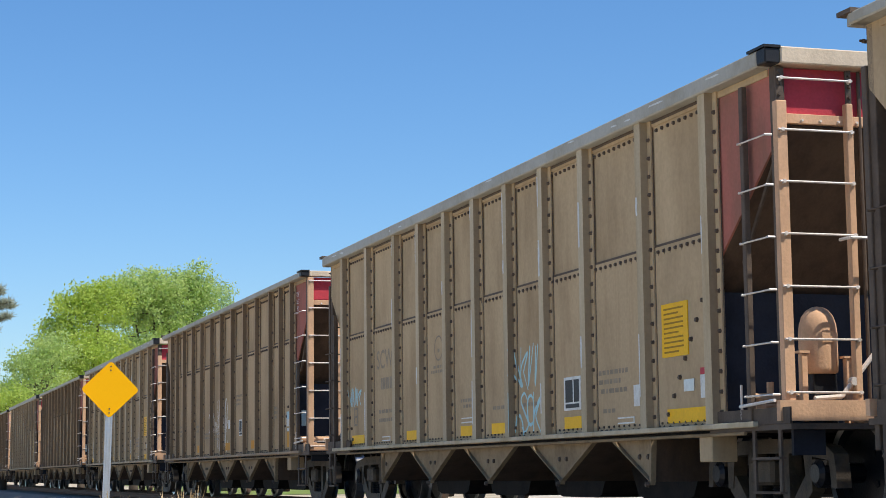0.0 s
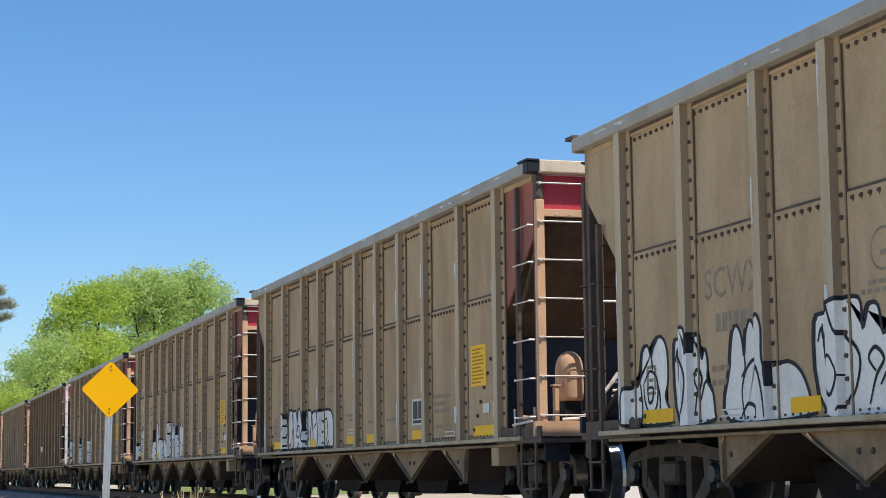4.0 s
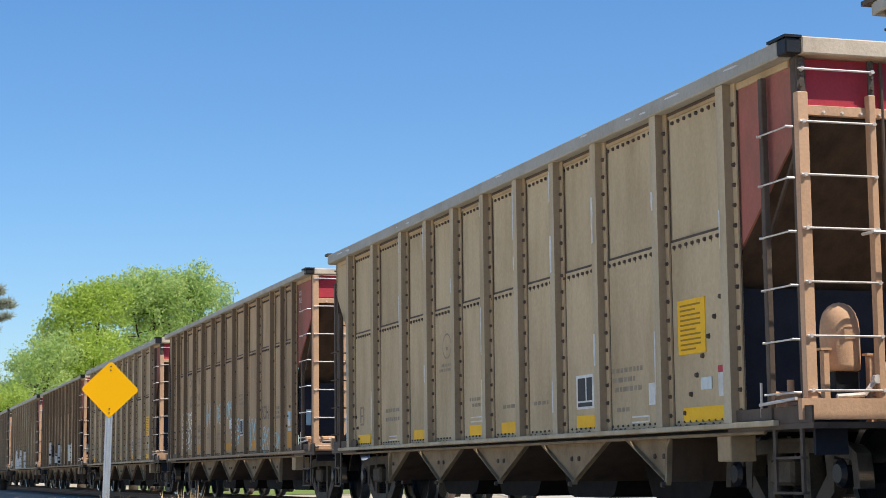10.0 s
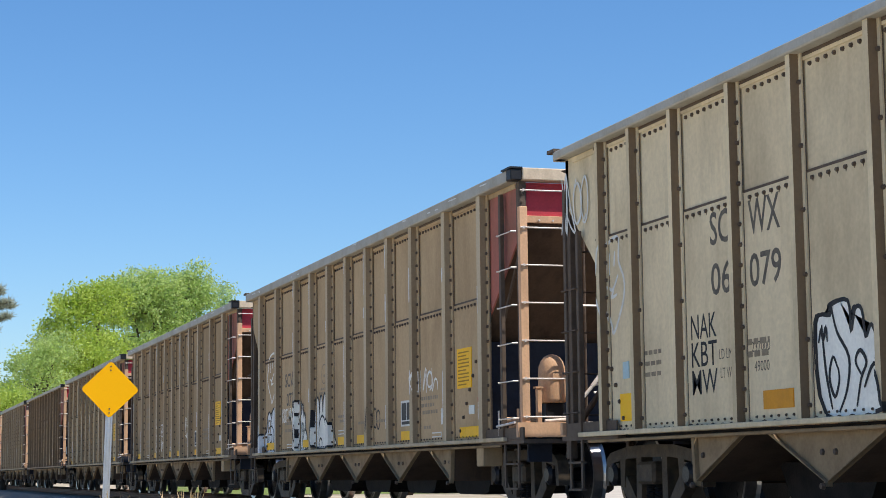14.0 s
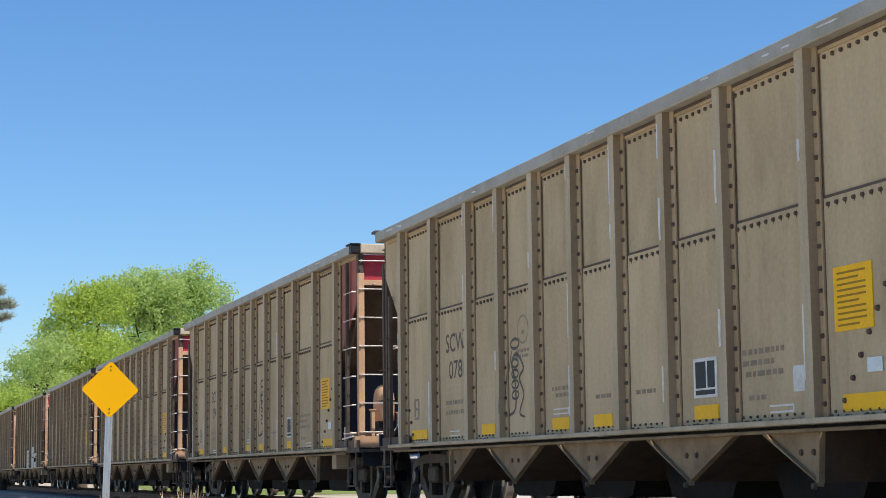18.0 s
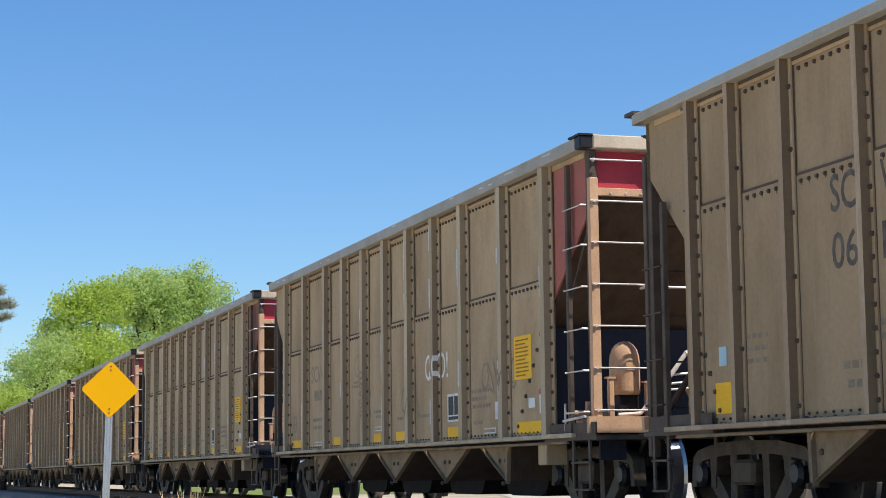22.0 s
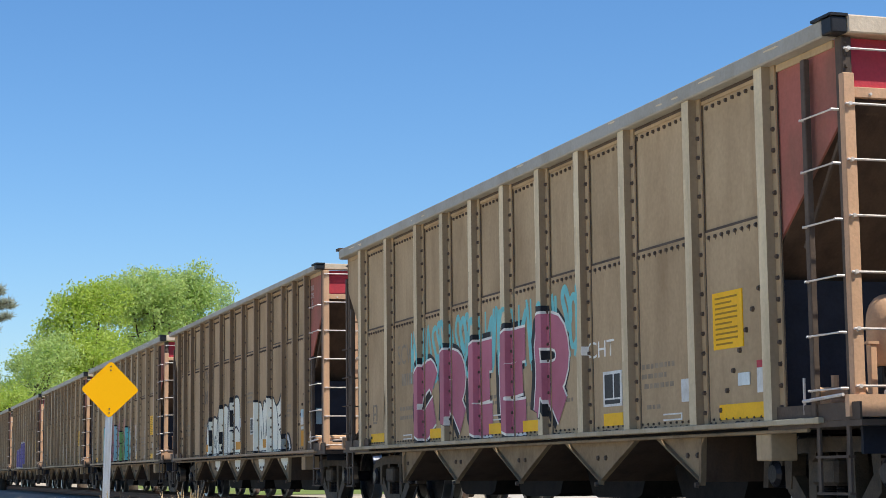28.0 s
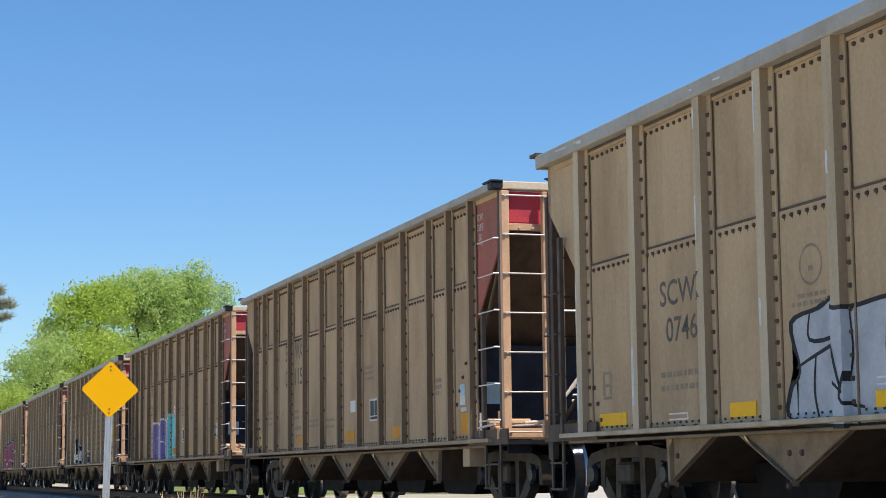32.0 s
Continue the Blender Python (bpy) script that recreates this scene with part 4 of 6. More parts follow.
def columns(car, kind, fills, u1, u0, z0, heights, edge, line=0.04, shade=0.06):
    """A word of tall round-topped letters, packed side by side."""
    rng = random.Random(int(u1 * 100))
    n = len(heights)
    w = (u1 - u0) / n
    dark, lines = bmesh.new(), bmesh.new()
    bodies = {m: bmesh.new() for m in fills}
    for i, h in enumerate(heights):
        a, b = u1 - w * i + 0.04, u1 - w * (i + 1) - 0.05
        top, mid = z0 + h, (a + b) / 2
        out = smooth_path([(a, z0), (a + 0.02, z0 + 0.55 * h), (a - 0.10 * w, top - 0.10), (mid + 0.08 * w, top), (b + 0.12 * w, top - 0.07), (b, z0 + 0.6 * h), (b - 0.03, z0 + 0.25 * h), (b + 0.02, z0)], 4, True)
        patch(dark, [(p[0] + shade, p[1] + 0.03) for p in out], 0.0003 + 0.0002 * (i % 2))
        patch(bodies[fills[i % len(fills)]], out, 0.0012 + 0.0003 * (i % 2))
        stroke(lines, out, line, True, 0.002 + 0.0004 * (i % 2))
        c, d = mid + rng.uniform(-0.1, 0.1) * w, z0 + rng.uniform(0.25, 0.5) * h
        if i % 3 == 0:
            stroke(lines, smooth_path([(c, z0), (c + 0.02, d), (c - 0.03, z0 + 0.62 * h)]), line, False, 0.003)
        elif i % 3 == 1:
            stroke(lines, [(c + 0.12 * w * math.cos(t), d + 0.15 * h * math.sin(t)) for t in np.linspace(0, math.tau, 14, endpoint=False)], line, True, 0.003)
        else:
            stroke(lines, smooth_path([(a - 0.1 * w, d), (c, d + 0.08), (b + 0.1 * w, d - 0.04)]), line, False, 0.003)
    art = part("graffiti", drape(dark, kind, 0.001), edge, car, "word of tall sprayed bubble letters")
    for m, bm in bodies.items():
        part("graffiti_fill", drape(bm, kind, 0.001), m, art)
    part("graffiti_outline", drape(lines, kind, 0.001), edge, art)


def tag(car, kind, mat, u1, u0, z0, z1, seed=0, line=0.034):
    """A hurried sprayed scrawl that nobody can read."""
    rng = random.Random(3000 + seed + int(u0 * 100) + int(z0 * 991))
    bm = bmesh.new()
    w, h = u1 - u0, z1 - z0
    rows = 2 if h > 1.1 * w else 1
    n = max(2, round(w / 0.19))
    for r in range(rows):
        y0, y1 = z0 + h * r / rows, z0 + h * (r + 0.92) / rows
        for i in range(n):
            a = u0 + w * i / n
            b = a + w / n * 1.15
            kind_of = rng.choice("oeslkhzv")
            mid, c = (y0 + y1) / 2, (a + b) / 2
            if kind_of == "o":
                t0 = rng.uniform(0, 6)
                pts = [(c + 0.5 * (b - a) * math.cos(t0 + t), mid + (0.3 + 0.02 * t) * (y1 - y0) * math.sin(t0 + t)) for t in np.linspace(0, 7.5, 9)]
            elif kind_of == "e":
                pts = [(b, mid), (c, mid - 0.08 * h), (a, mid + 0.12 * h / rows), (c, y1), (b, y1 - 0.12 * h), (c, mid), (b + 0.1 * w / n, y0 + 0.2 * h / rows), (c, y0), (a, y0 + 0.12 * h)]
            elif kind_of == "8":
                pts = [(c + 0.5 * (b - a) * math.sin(2 * t), mid + 0.48 * (y1 - y0) * math.cos(t)) for t in np.linspace(0, 6.6, 12)]
            elif kind_of == "k":
                pts = [(b, y1), (b, y0), (b - 0.1 * (b - a), mid), (a, y1 - 0.1 * h), (c, mid), (c + 0.1 * (b - a), mid - 0.05 * h), (a, y0)]
            elif kind_of == "s":
                pts = [(a, y1 - 0.1 * h), (c, y1), (b, y1 - 0.2 * h / rows), (c, mid), (a, y0 + 0.2 * h / rows), (c, y0), (b, y0 + 0.1 * h)]
            elif kind_of == "l":
                pts = [(b, y1), (c, mid), (a, y0), (c, y0 + 0.1 * h), (b, y0 + 0.3 * h / rows)]
            elif kind_of == "h":
                pts = [(b, y1), (b - 0.1 * (b - a), y0), (c, mid), (a, mid - 0.1 * h), (a - 0.1 * (b - a), y0)]
            else:
                pts = [(rng.uniform(a, b), y0 if k % 2 else y1) for k in range(4 if kind_of == "z" else 3)]
            pts = [(p + rng.uniform(-0.07, 0.07) * w / n, q + rng.uniform(-0.06, 0.06) * (y1 - y0)) for p, q in pts]
            stroke(bm, smooth_path(pts), line * rng.uniform(0.8, 1.15), False, 0.0005 * (i % 5))
    part("graffiti_tag", drape(bm, kind, 0.001, False), mat, car, "thin sprayed scrawl")


def doodle(car, kind, mat, u1, u0, z0, z1, shape="face", fill=None):
    """A long drawn face, a ghost with teeth, or a looping figure."""
    w, h = u1 - u0, z1 - z0

    def at(*pts):
        return [(u1 - w * a, z0 + h * b) for a, b in pts]
    bm = bmesh.new()
    if shape == "figure":
        stroke(bm, [(u0 + w * (0.5 + 0.2 * math.cos(t)), z0 + h * (0.93 + 0.06 * math.sin(t))) for t in np.linspace(0, math.tau, 14, endpoint=False)], 0.035, True)
        stroke(bm, smooth_path(at((0.35, 0.85), (0.15, 0.5), (0.05, 0.12), (0.2, 0.06), (0.5, 0.14), (0.5, 0.45), (0.35, 0.7), (0.6, 0.8), (0.9, 0.62), (0.7, 0.5), (0.9, 0.3), (0.7, 0.08), (0.95, 0.02))), 0.04, False, 0.001)
        for k in range(4):
            stroke(bm, [(u0 + w * (0.5 + 0.16 * math.cos(t)), z0 + h * (0.3 + 0.13 * k + 0.05 * math.sin(t))) for t in np.linspace(0, math.tau, 12, endpoint=False)], 0.028, True, 0.002 + 0.0006 * k)
    else:
        out = smooth_path(at((0.55, 1.0), (0.8, 0.97), (0.78, 0.75), (1.0, 0.55), (0.98, 0.35), (0.72, 0.12), (0.5, 0.0), (0.42, 0.1), (0.12, 0.35), (0.0, 0.55), (0.12, 0.68), (0.2, 0.9)), 4, True)
        if fill:
            part("graffiti_fill", drape(patch(bmesh.new(), out), kind, 0.001), fill, car, "sprayed pale ghost face")
        stroke(bm, out, 0.036, True, 0.002)
        for pts in (((0.4, 0.85), (0.36, 0.7), (0.38, 0.62)), ((0.62, 0.86), (0.58, 0.7)), ((0.3, 0.5), (0.5, 0.46), (0.75, 0.6)), ((0.55, 0.45), (0.45, 0.38), (0.7, 0.4))):
            stroke(bm, smooth_path(at(*pts)), 0.035, False, 0.003)
        if fill:
            for k in range(5):
                stroke(bm, smooth_path(at((0.2 + 0.1 * k, 0.30), (0.22 + 0.1 * k, 0.2), (0.3 + 0.09 * k, 0.17))), 0.025, False, 0.003)
    part("graffiti_doodle", drape(bm, kind, 0.001, False), mat, car, "sprayed line drawing of a long face" if shape != "figure" else "thin looping sprayed figure")


def wording(car, kind, mat, body, u1, u0, z0, z1, name="lettering", fat=0.0, label=""):
    part(name, drape(letters(body, u1, u0, z0, z1, fat), kind, 0.0012), mat, car, label)


def decal(car, mat, u0, u1, z0, z1, name, label=""):
    """A thin plate or sheet of film on a side sheet."""
    return part(name, B(PANEL - 0.021, PANEL - 0.011, u0, u1, z0, z1), mat, car, label)


def bars(car, mat, rows, name="small_print", label="faded small print", u_lift=0.0005):
    """Rows of small print as plain bars: (u0, u1, z, height)."""
    rng = random.Random(int(rows[0][0] * 977))
    bm = bmesh.new()
    for u0, u1, z, h in rows:
        u = u1
        while u > u0 + 0.03:
            w = min(rng.uniform(0.05, 0.13), u - u0)
            x = PANEL - 0.0135 - u_lift
            bm.faces.new([bm.verts.new((x, a, b)) for a, b in ((u - w, z), (u, z), (u, z + h), (u - w, z + h))])
            u -= w + 0.025
    return tagged(part(name, bm, mat, car, label), kind="stuff")


def marks(car, kind, notice_film):
    """The stencils, plates and films that every car of a kind carries."""
    if kind == "wide":
        notice = decal(car, notice_film, 1.81, 2.36, 1.50, 1.98, "notice", "yellow notice with lines of small print" if notice_film is YELLOW else "white notice with lines of small print")
        bm = bmesh.new()
        for i in range(10):
            w = 0.40 if i % 4 else 0.30
            box(bm, PANEL - 0.0225, PANEL - 0.021, 2.30 - w, 2.31, 1.535 + i * 0.043, 1.551 + i * 0.043)
        part("small_print", bm, PRINT if notice_film is YELLOW else FAINT, notice)
        decal(car, YELLOW, 1.36, 2.28, 0.91, 1.035, "reflector", "long yellow reflector film")
        for u in (12.80, 10.14, 7.82, 6.67, 4.36):
            decal(car, YELLOW, u, u + (0.66 if u > 12 else 0.47), 0.925, 1.045, "reflector", "yellow reflector film")
        u0, u1, z0, z1, r = 4.37, 4.83, 1.11, 1.45, 0.15
        decal(car, WHITE, 2.78, 3.03, 1.09, 1.29, "label", "small white label")
        tall = decal(car, WHITE, 1.38, 1.58, 1.11, 1.31, "label", "white label under a red one")
        part("red_label", B(PANEL - 0.021, PANEL - 0.011, 1.38, 1.58, 1.312, 1.37), RED, tall)
        decal(car, GALV, 1.71, 1.92, 1.18, 1.285, "plate", "small grey plate")
        bars(car, FAINT, [(3.15, 3.9, 1.42, 0.045), (3.35, 3.9, 1.33, 0.045), (3.2, 3.85, 1.24, 0.045), (3.5, 3.8, 1.05, 0.04), (7.75, 8.3, 1.33, 0.04), (7.8, 8.2, 1.26, 0.04), (11.2, 12.0, 1.32, 0.05), (11.2, 12.0, 1.2, 0.05), (8.95, 9.4, 1.80, 0.035), (8.9, 9.5, 1.74, 0.035), (5.65, 6.1, 1.2, 0.04), (6.7, 7.1, 1.2, 0.04)])
        bm = bmesh.new()
        for a, b, z in ((3.04, 3.44, 0.935), (11.44, 11.84, 0.935), (7.82, 8.27, 1.08)):
            box(bm, PANEL - 0.016, PANEL - 0.011, a, b, z, z + 0.014)
            box(bm, PANEL - 0.016, PANEL - 0.011, a, b, z + 0.05, z + 0.064)
            box(bm, PANEL - 0.016, PANEL - 0.011, a, a + 0.02, z + 0.014, z + 0.05)
        tagged(part("outline_stencil", bm, WHITE, car), kind="stuff")
        bm = bmesh.new()
        stroke(bm, [(9.18 + 0.17 * math.cos(t), 2.05 + 0.15 * math.sin(t)) for t in np.linspace(0, math.tau, 28, endpoint=False)], 0.022, True)
        stroke(bm, [(9.22, 2.02), (9.14, 2.02)], 0.05, False)
        part("round_stencil", drape(bm, kind, 0.001), FAINT, car, "faint round stencil")
        bm = bmesh.new()
        for u, z, w, h in ((13.35, 1.22, 0.05, 0.2), (13.18, 1.22, 0.05, 0.2), (13.27, 1.18, 0.2, 0.03), (13.27, 1.42, 0.2, 0.03), (13.27, 1.30, 0.1, 0.03)):
            box(bm, PANEL - 0.015, PANEL - 0.011, u - w / 2, u + w / 2, z, z + h)
        part("jacking_mark", bm, FAINT, car)
        # pale streaks on the rib edges and dashes along the chord
        bm = bmesh.new()
        rng = random.Random(77 + len(bpy.data.objects))
        for r in RIBS_WIDE:
            for z in (3.62,) * (rng.random() < 0.55) + tuple(rng.uniform(1.3, 3.2) for _ in range(rng.randint(1, 3))):
                h, w = rng.uniform(0.12, 0.62), rng.uniform(0.025, 0.06)
                bm.faces.new([bm.verts.new((-0.0025, r - 0.014 - a * w, z - b * h)) for a, b in ((0.1, 0), (0.8, 0.02), (1, 0.35), (0.75, 0.7), (0.9, 0.97), (0.2, 1), (0, 0.5))])
        for _ in range(11):
            y, w, z = rng.uniform(0.6, 14.2), rng.uniform(0.06, 0.45), rng.uniform(CHORD + 0.05, CHORD + 0.115)
            bm.faces.new([bm.verts.new((-0.0325, y + a * w, z + b)) for a, b in ((0, 0), (0.3, -0.006), (1, 0.002), (0.9, 0.014), (0.2, 0.012))])
        tagged(part("rib_scuff", bm, PALE_MARK, car, "pale worn streaks on the rib edges"), kind="stuff")
    else:
        n = -0.11 if kind == "slim" else -0.37
        decal(car, ORANGE, 1.62 + n, 2.08 + n, 0.95, 1.20, "reflector", "square orange reflector film")
        d = -0.10 if kind == "slim" else -0.42
        decal(car, YELLOW, 13.50 + d, 13.88 + d, 0.96, 1.22, "reflector", "orange reflector film")
        for u in (10.40 + n, 7.17 + n, 4.62 + n):
            decal(car, ORANGE, u, u + 0.5, 0.97, 1.12, "reflector", "orange reflector film")
        top = decal(car, PALE_BLUE, 1.92 + n, 2.11 + n, 1.42, 1.55, "label", "pale blue and white label")
        part("white_label", B(PANEL - 0.021, PANEL - 0.011, 1.92 + n, 2.11 + n, 1.30, 1.418), WHITE, top)
        decal(car, PALE_BLUE, 13.66 + d, 13.80 + d, 1.36, 1.52, "label", "pale label")
        decal(car, WHITE, 7.07 + n, 7.37 + n, 1.39, 1.56, "label", "small white label")
        decal(car, GALV, 1.86 + n, 2.08 + n, 1.22, 1.27, "plate", "small grey plate")
        tag_plate = part("bulkhead_label", B(0.24, 0.46, 1.31, 1.318, 1.30, 1.56), PALE_BLUE, car, "pale blue label on the dark bulkhead")
        u0, u1, z0, z1 = 5.85 + n, 6.28 + n, 1.23, 1.54
        bars(car, FAINT, [(2.5, 3.0, 1.62, 0.05), (2.5, 3.0, 1.54, 0.05), (2.55, 2.95, 1.46, 0.05), (5.7, 6.3, 1.98, 0.04), (5.75, 6.25, 1.9, 0.04), (5.75, 6.25, 1.82, 0.04), (9.0, 9.8, 1.32, 0.04), (9.0, 9.8, 1.24, 0.04), (8.0, 8.6, 1.30, 0.04), (8.0, 8.6, 1.2, 0.04), (10.4, 10.9, 1.5, 0.05), (10.4, 10.9, 1.4, 0.05), (12.5, 13.0, 1.55, 0.04), (12.5, 13.0, 1.45, 0.04), (12.5, 13.0, 1.35, 0.04)])
        part("lettering", end_words("ROTARY\nCOUPLER\nEND", 0.92, 1.42, 3.40, 3.64), WHITE, car, "white lettering on the red end plate")
        wording(car, kind, WHITE, "ROTARY\nCOUPLER\nEND", 1.24 + 0.6 * n, 1.02 + 0.6 * n, 3.20, 3.52)
    # the framed service record: white frame, dark field, white cross bars
    frame_plate = decal(car, WHITE, u0, u1, z0, z1, "service_record", "white-framed dark service record stencil")
    bm = bmesh.new()
    w, h = u1 - u0, z1 - z0
    box(bm, PANEL - 0.0225, PANEL - 0.021, u0 + 0.09 * w, u0 + 0.40 * w, z0 + 0.24 * h, z1 - 0.09 * h)
    box(bm, PANEL - 0.0225, PANEL - 0.021, u0 + 0.47 * w, u1 - 0.09 * w, z0 + 0.24 * h, z1 - 0.09 * h)
    box(bm, PANEL - 0.0225, PANEL - 0.021, u0 + 0.09 * w, u1 - 0.09 * w, z0 + 0.07 * h, z0 + 0.19 * h)
    part("dark_field", bm, BLACK, frame_plate)


def end_words(body, x0, x1, z0, z1):
    """Lettering that faces the near end of a car."""
    bm = letters(body, 0, 1, z0, z1)
    for v in bm.verts:
        v.co = (x0 + (x1 - x0) * v.co.y, 0.257, v.co.z)
    return bm


def number(car, kind, mark, digits, mat=None, small=True):
    """The reporting mark above the car's number; on slim-ribbed cars a rib parts it."""
    mat = mat or STENCIL
    if kind == "wide":
        u = 11.98
        wording(car, kind, mat, mark, u, u - 0.25 * len(mark), 1.965, 2.19, "reporting_mark", 0.012)
        wording(car, kind, mat, digits, u - 0.12, u - 0.12 - 0.165 * len(digits), 1.635, 1.855, "car_number", 0.012)
    elif kind == "slim_b":
        r = RIBS_SLIM_B[3]
        wording(car, kind, mat, mark[:2], r + 0.50, r + 0.13, 2.40, 2.68, "reporting_mark", 0.012)
        wording(car, kind, mat, mark[2:], r - 0.22, r - 0.76, 2.40, 2.68, "reporting_mark", 0.012)
        wording(car, kind, mat, digits[:2], r + 0.50, r + 0.13, 1.97, 2.24, "car_number", 0.012)
        wording(car, kind, mat, digits[2:], r - 0.22, r - 0.76, 1.97, 2.24, "car_number", 0.012)
        if small:
            bars(car, FAINT, [(r + 0.04, r + 0.4, 1.22, 0.06), (r + 0.04, r + 0.34, 1.08, 0.06), (r - 0.7, r - 0.25, 1.22, 0.06), (r - 0.66, r - 0.28, 1.08, 0.06)])
    else:
        wording(car, kind, mat, mark[:2], 11.92, 11.32, 2.42, 2.72, "reporting_mark", 0.012)
        wording(car, kind, mat, mark[2:], 10.98, 10.36, 2.42, 2.72, "reporting_mark", 0.012)
        wording(car, kind, mat, digits[:2], 11.88, 11.36, 1.96, 2.24, "car_number", 0.012)
        wording(car, kind, mat, digits[2:], 10.96, 10.36, 1.96, 2.24, "car_number", 0.012)
        bars(car, FAINT, [(11.38, 11.85, 1.44, 0.07), (11.45, 11.85, 1.28, 0.06), (10.4, 10.9, 1.42, 0.07), (10.5, 10.9, 1.26, 0.06), (11.4, 11.8, 1.03, 0.035)])


# ---- ground, track
def sheet(name, mat, outline, z, label=""):
    bm = bmesh.new()
    bm.faces.new([bm.verts.new((x, y, z)) for x, y in outline])
    return tagged(part(name, bm, mat), label, kind="structure")


bm = bmesh.new()
across = (-3000, -400, -60, 0, SIDE - 2.2, SIDE - 0.4, SIDE + WIDE + 0.4, SIDE + WIDE + 2.4, 60, 400, 3000)
height = (GROUND,) * 4 + (GROUND, GROUND - 0.02, GROUND - 0.02, GROUND) + (GROUND,) * 3
along = (-3000, -900, -60, 0, 60, 120, 300, 900, 3000)
grid = [[bm.verts.new((x, y, z)) for x, z in zip(across, height)] for y in along]
for p, q in zip(grid, grid[1:]):
    for i in range(len(across) - 1):
        bm.faces.new((p[i], p[i + 1], q[i + 1], q[i]))
tagged(part("ground", bm, EARTH), "dry sandy earth beside the track", kind="structure")
bm = bmesh.new()
shape = [(MID - 3.3, GROUND + 0.004), (MID - 1.75, -0.20), (MID + 1.75, -0.20), (MID + 3.3, GROUND + 0.004)]
a = [bm.verts.new((x, -900, z)) for x, z in shape]
b = [bm.verts.new((x, 900, z)) for x, z in shape]
for i in range(3):
    bm.faces.new((a[i], a[i + 1], b[i + 1], b[i]))
tagged(part("ballast_bed", bm, BALLAST), "bed of grey crushed stone under the track", kind="structure")
for x in (MID - 0.752, MID + 0.752):
    bm = bmesh.new()
    out = [(-0.07, -0.17), (-0.07, -0.155), (-0.012, -0.14), (-0.012, -0.045), (-0.037, -0.035), (-0.037, -0.004), (-0.03, 0.0), (0.03, 0.0), (0.037, -0.004), (0.037, -0.035), (0.012, -0.045), (0.012, -0.14), (0.07, -0.155), (0.07, -0.17)]
    a = [bm.verts.new((x + u, -900, z)) for u, z in out]
    b = [bm.verts.new((x + u, 900, z)) for u, z in out]
    for i in range(len(out)):
        j = (i + 1) % len(out)
        bm.faces.new((a[i], b[i], b[j], a[j]))
    tagged(part("rail", bm, RAIL_RUST), "rusty steel rail on wooden ties", "rail", "track rails")
sheet("gravel_lot", GRAVEL, [(-45, -45), (4.6, -45), (4.6, 24), (1.0, 30), (-45, 34)], GROUND + 0.02, "pale gravel lot on the near side of the track")
sheet("lawn", GRASS, [(16, 100), (30, 92), (62, 188), (160, 500), (60, 500)], GROUND + 0.02, "strip of spring grass beyond the track")
sheet("sandy_lot", SANDY, [(22, 20), (400, 20), (400, 300), (100, 290), (66, 188), (31, 90), (22, 60)], GROUND + 0.02, "pale sandy lot beyond the track")


# ---- the blank diamond sign
def diamond_sign():
    top = new("warning_sign")
    top.matrix_basis = pose(3.578, 28.9, GROUND, 0, 1.6, -6)
    tagged(top, "blank yellow diamond sign on a galvanised channel post", "road sign")
    h, c = 0.4470, 0.5 + 1.33 - GROUND
    bm = bmesh.new()
    pts = []
    for i in range(4):
        a = i * math.pi / 2
        for d in (-0.45, -0.15, 0.15, 0.45):
            # rounded corners
            r = 0.05
            cx, cz = (h - r * 1.414) * math.cos(a), (h - r * 1.414) * math.sin(a)
            pts.append((cx + r * math.cos(a + d * math.pi / 2), cz + r * math.sin(a + d * math.pi / 2)))
    f = [bm.verts.new((x, -0.045, c + z)) for x, z in pts]
    g = [bm.verts.new((x, -0.041, c + z)) for x, z in pts]
    bm.faces.new(f), bm.faces.new(g[::-1])
    for i in range(len(pts)):
        j = (i + 1) % len(pts)
        bm.faces.new((f[i], g[i], g[j], f[j]))
    plate = part("plate", bm, SIGN_YELLOW, top, "plain yellow plate")
    for z in (-0.36, -0.30, 0.30, 0.36):
        bm = bmesh.new()
        tube(bm, (0, -0.044, c + z), (0, -0.052, c + z), 0.013, 8)
        part("bolt", bm, DARK_END, plate)
    bm = bmesh.new()
    # a U channel with flanges, open to the back
    out = [(-0.055, -0.03), (-0.03, -0.03), (-0.022, -0.04), (0.022, -0.04), (0.03, -0.03), (0.055, -0.03), (0.055, -0.025), (0.033, -0.024), (0.024, 0.0), (-0.024, 0.0), (-0.033, -0.024), (-0.055, -0.025)]
    a = [bm.verts.new((x, y, -0.3)) for x, y in out]
    b = [bm.verts.new((x, y, c + 0.30)) for x, y in out]
    for i in range(len(out)):
        j = (i + 1) % len(out)
        bm.faces.new((a[i], b[i], b[j], a[j]))
    bm.faces.new(b), bm.faces.new(a[::-1])
    part("post", bm, GALV, top, "galvanised channel post")
    return top


diamond_sign()


# ---- the train: forty-two cars
WIDE_CAR = hopper_car("wide", TAUPE, TAUPE_RIB, RED, SAND, "dusty taupe coal hopper car with broad ribs")
SLIM_CAR = hopper_car("slim", BROWN, SLIM_RIB, RED, SAND, "dusty brown coal hopper car with slim ribs")
DARK_CAR = hopper_car("wide", GREY_DARK, DARK_RIB, BLUE, SAND, "dark grey coal hopper car with a blue end plate")
SLIM_CAR_B = hopper_car("slim_b", BROWN, SLIM_RIB, RED, SAND, "dusty brown coal hopper car with slim grey ribs")
PALE_CAR = hopper_car("slim_b", GREY_PALE, GREY_PALE, RED, SAND, "pale grey coal hopper car with slim ribs and graffiti")
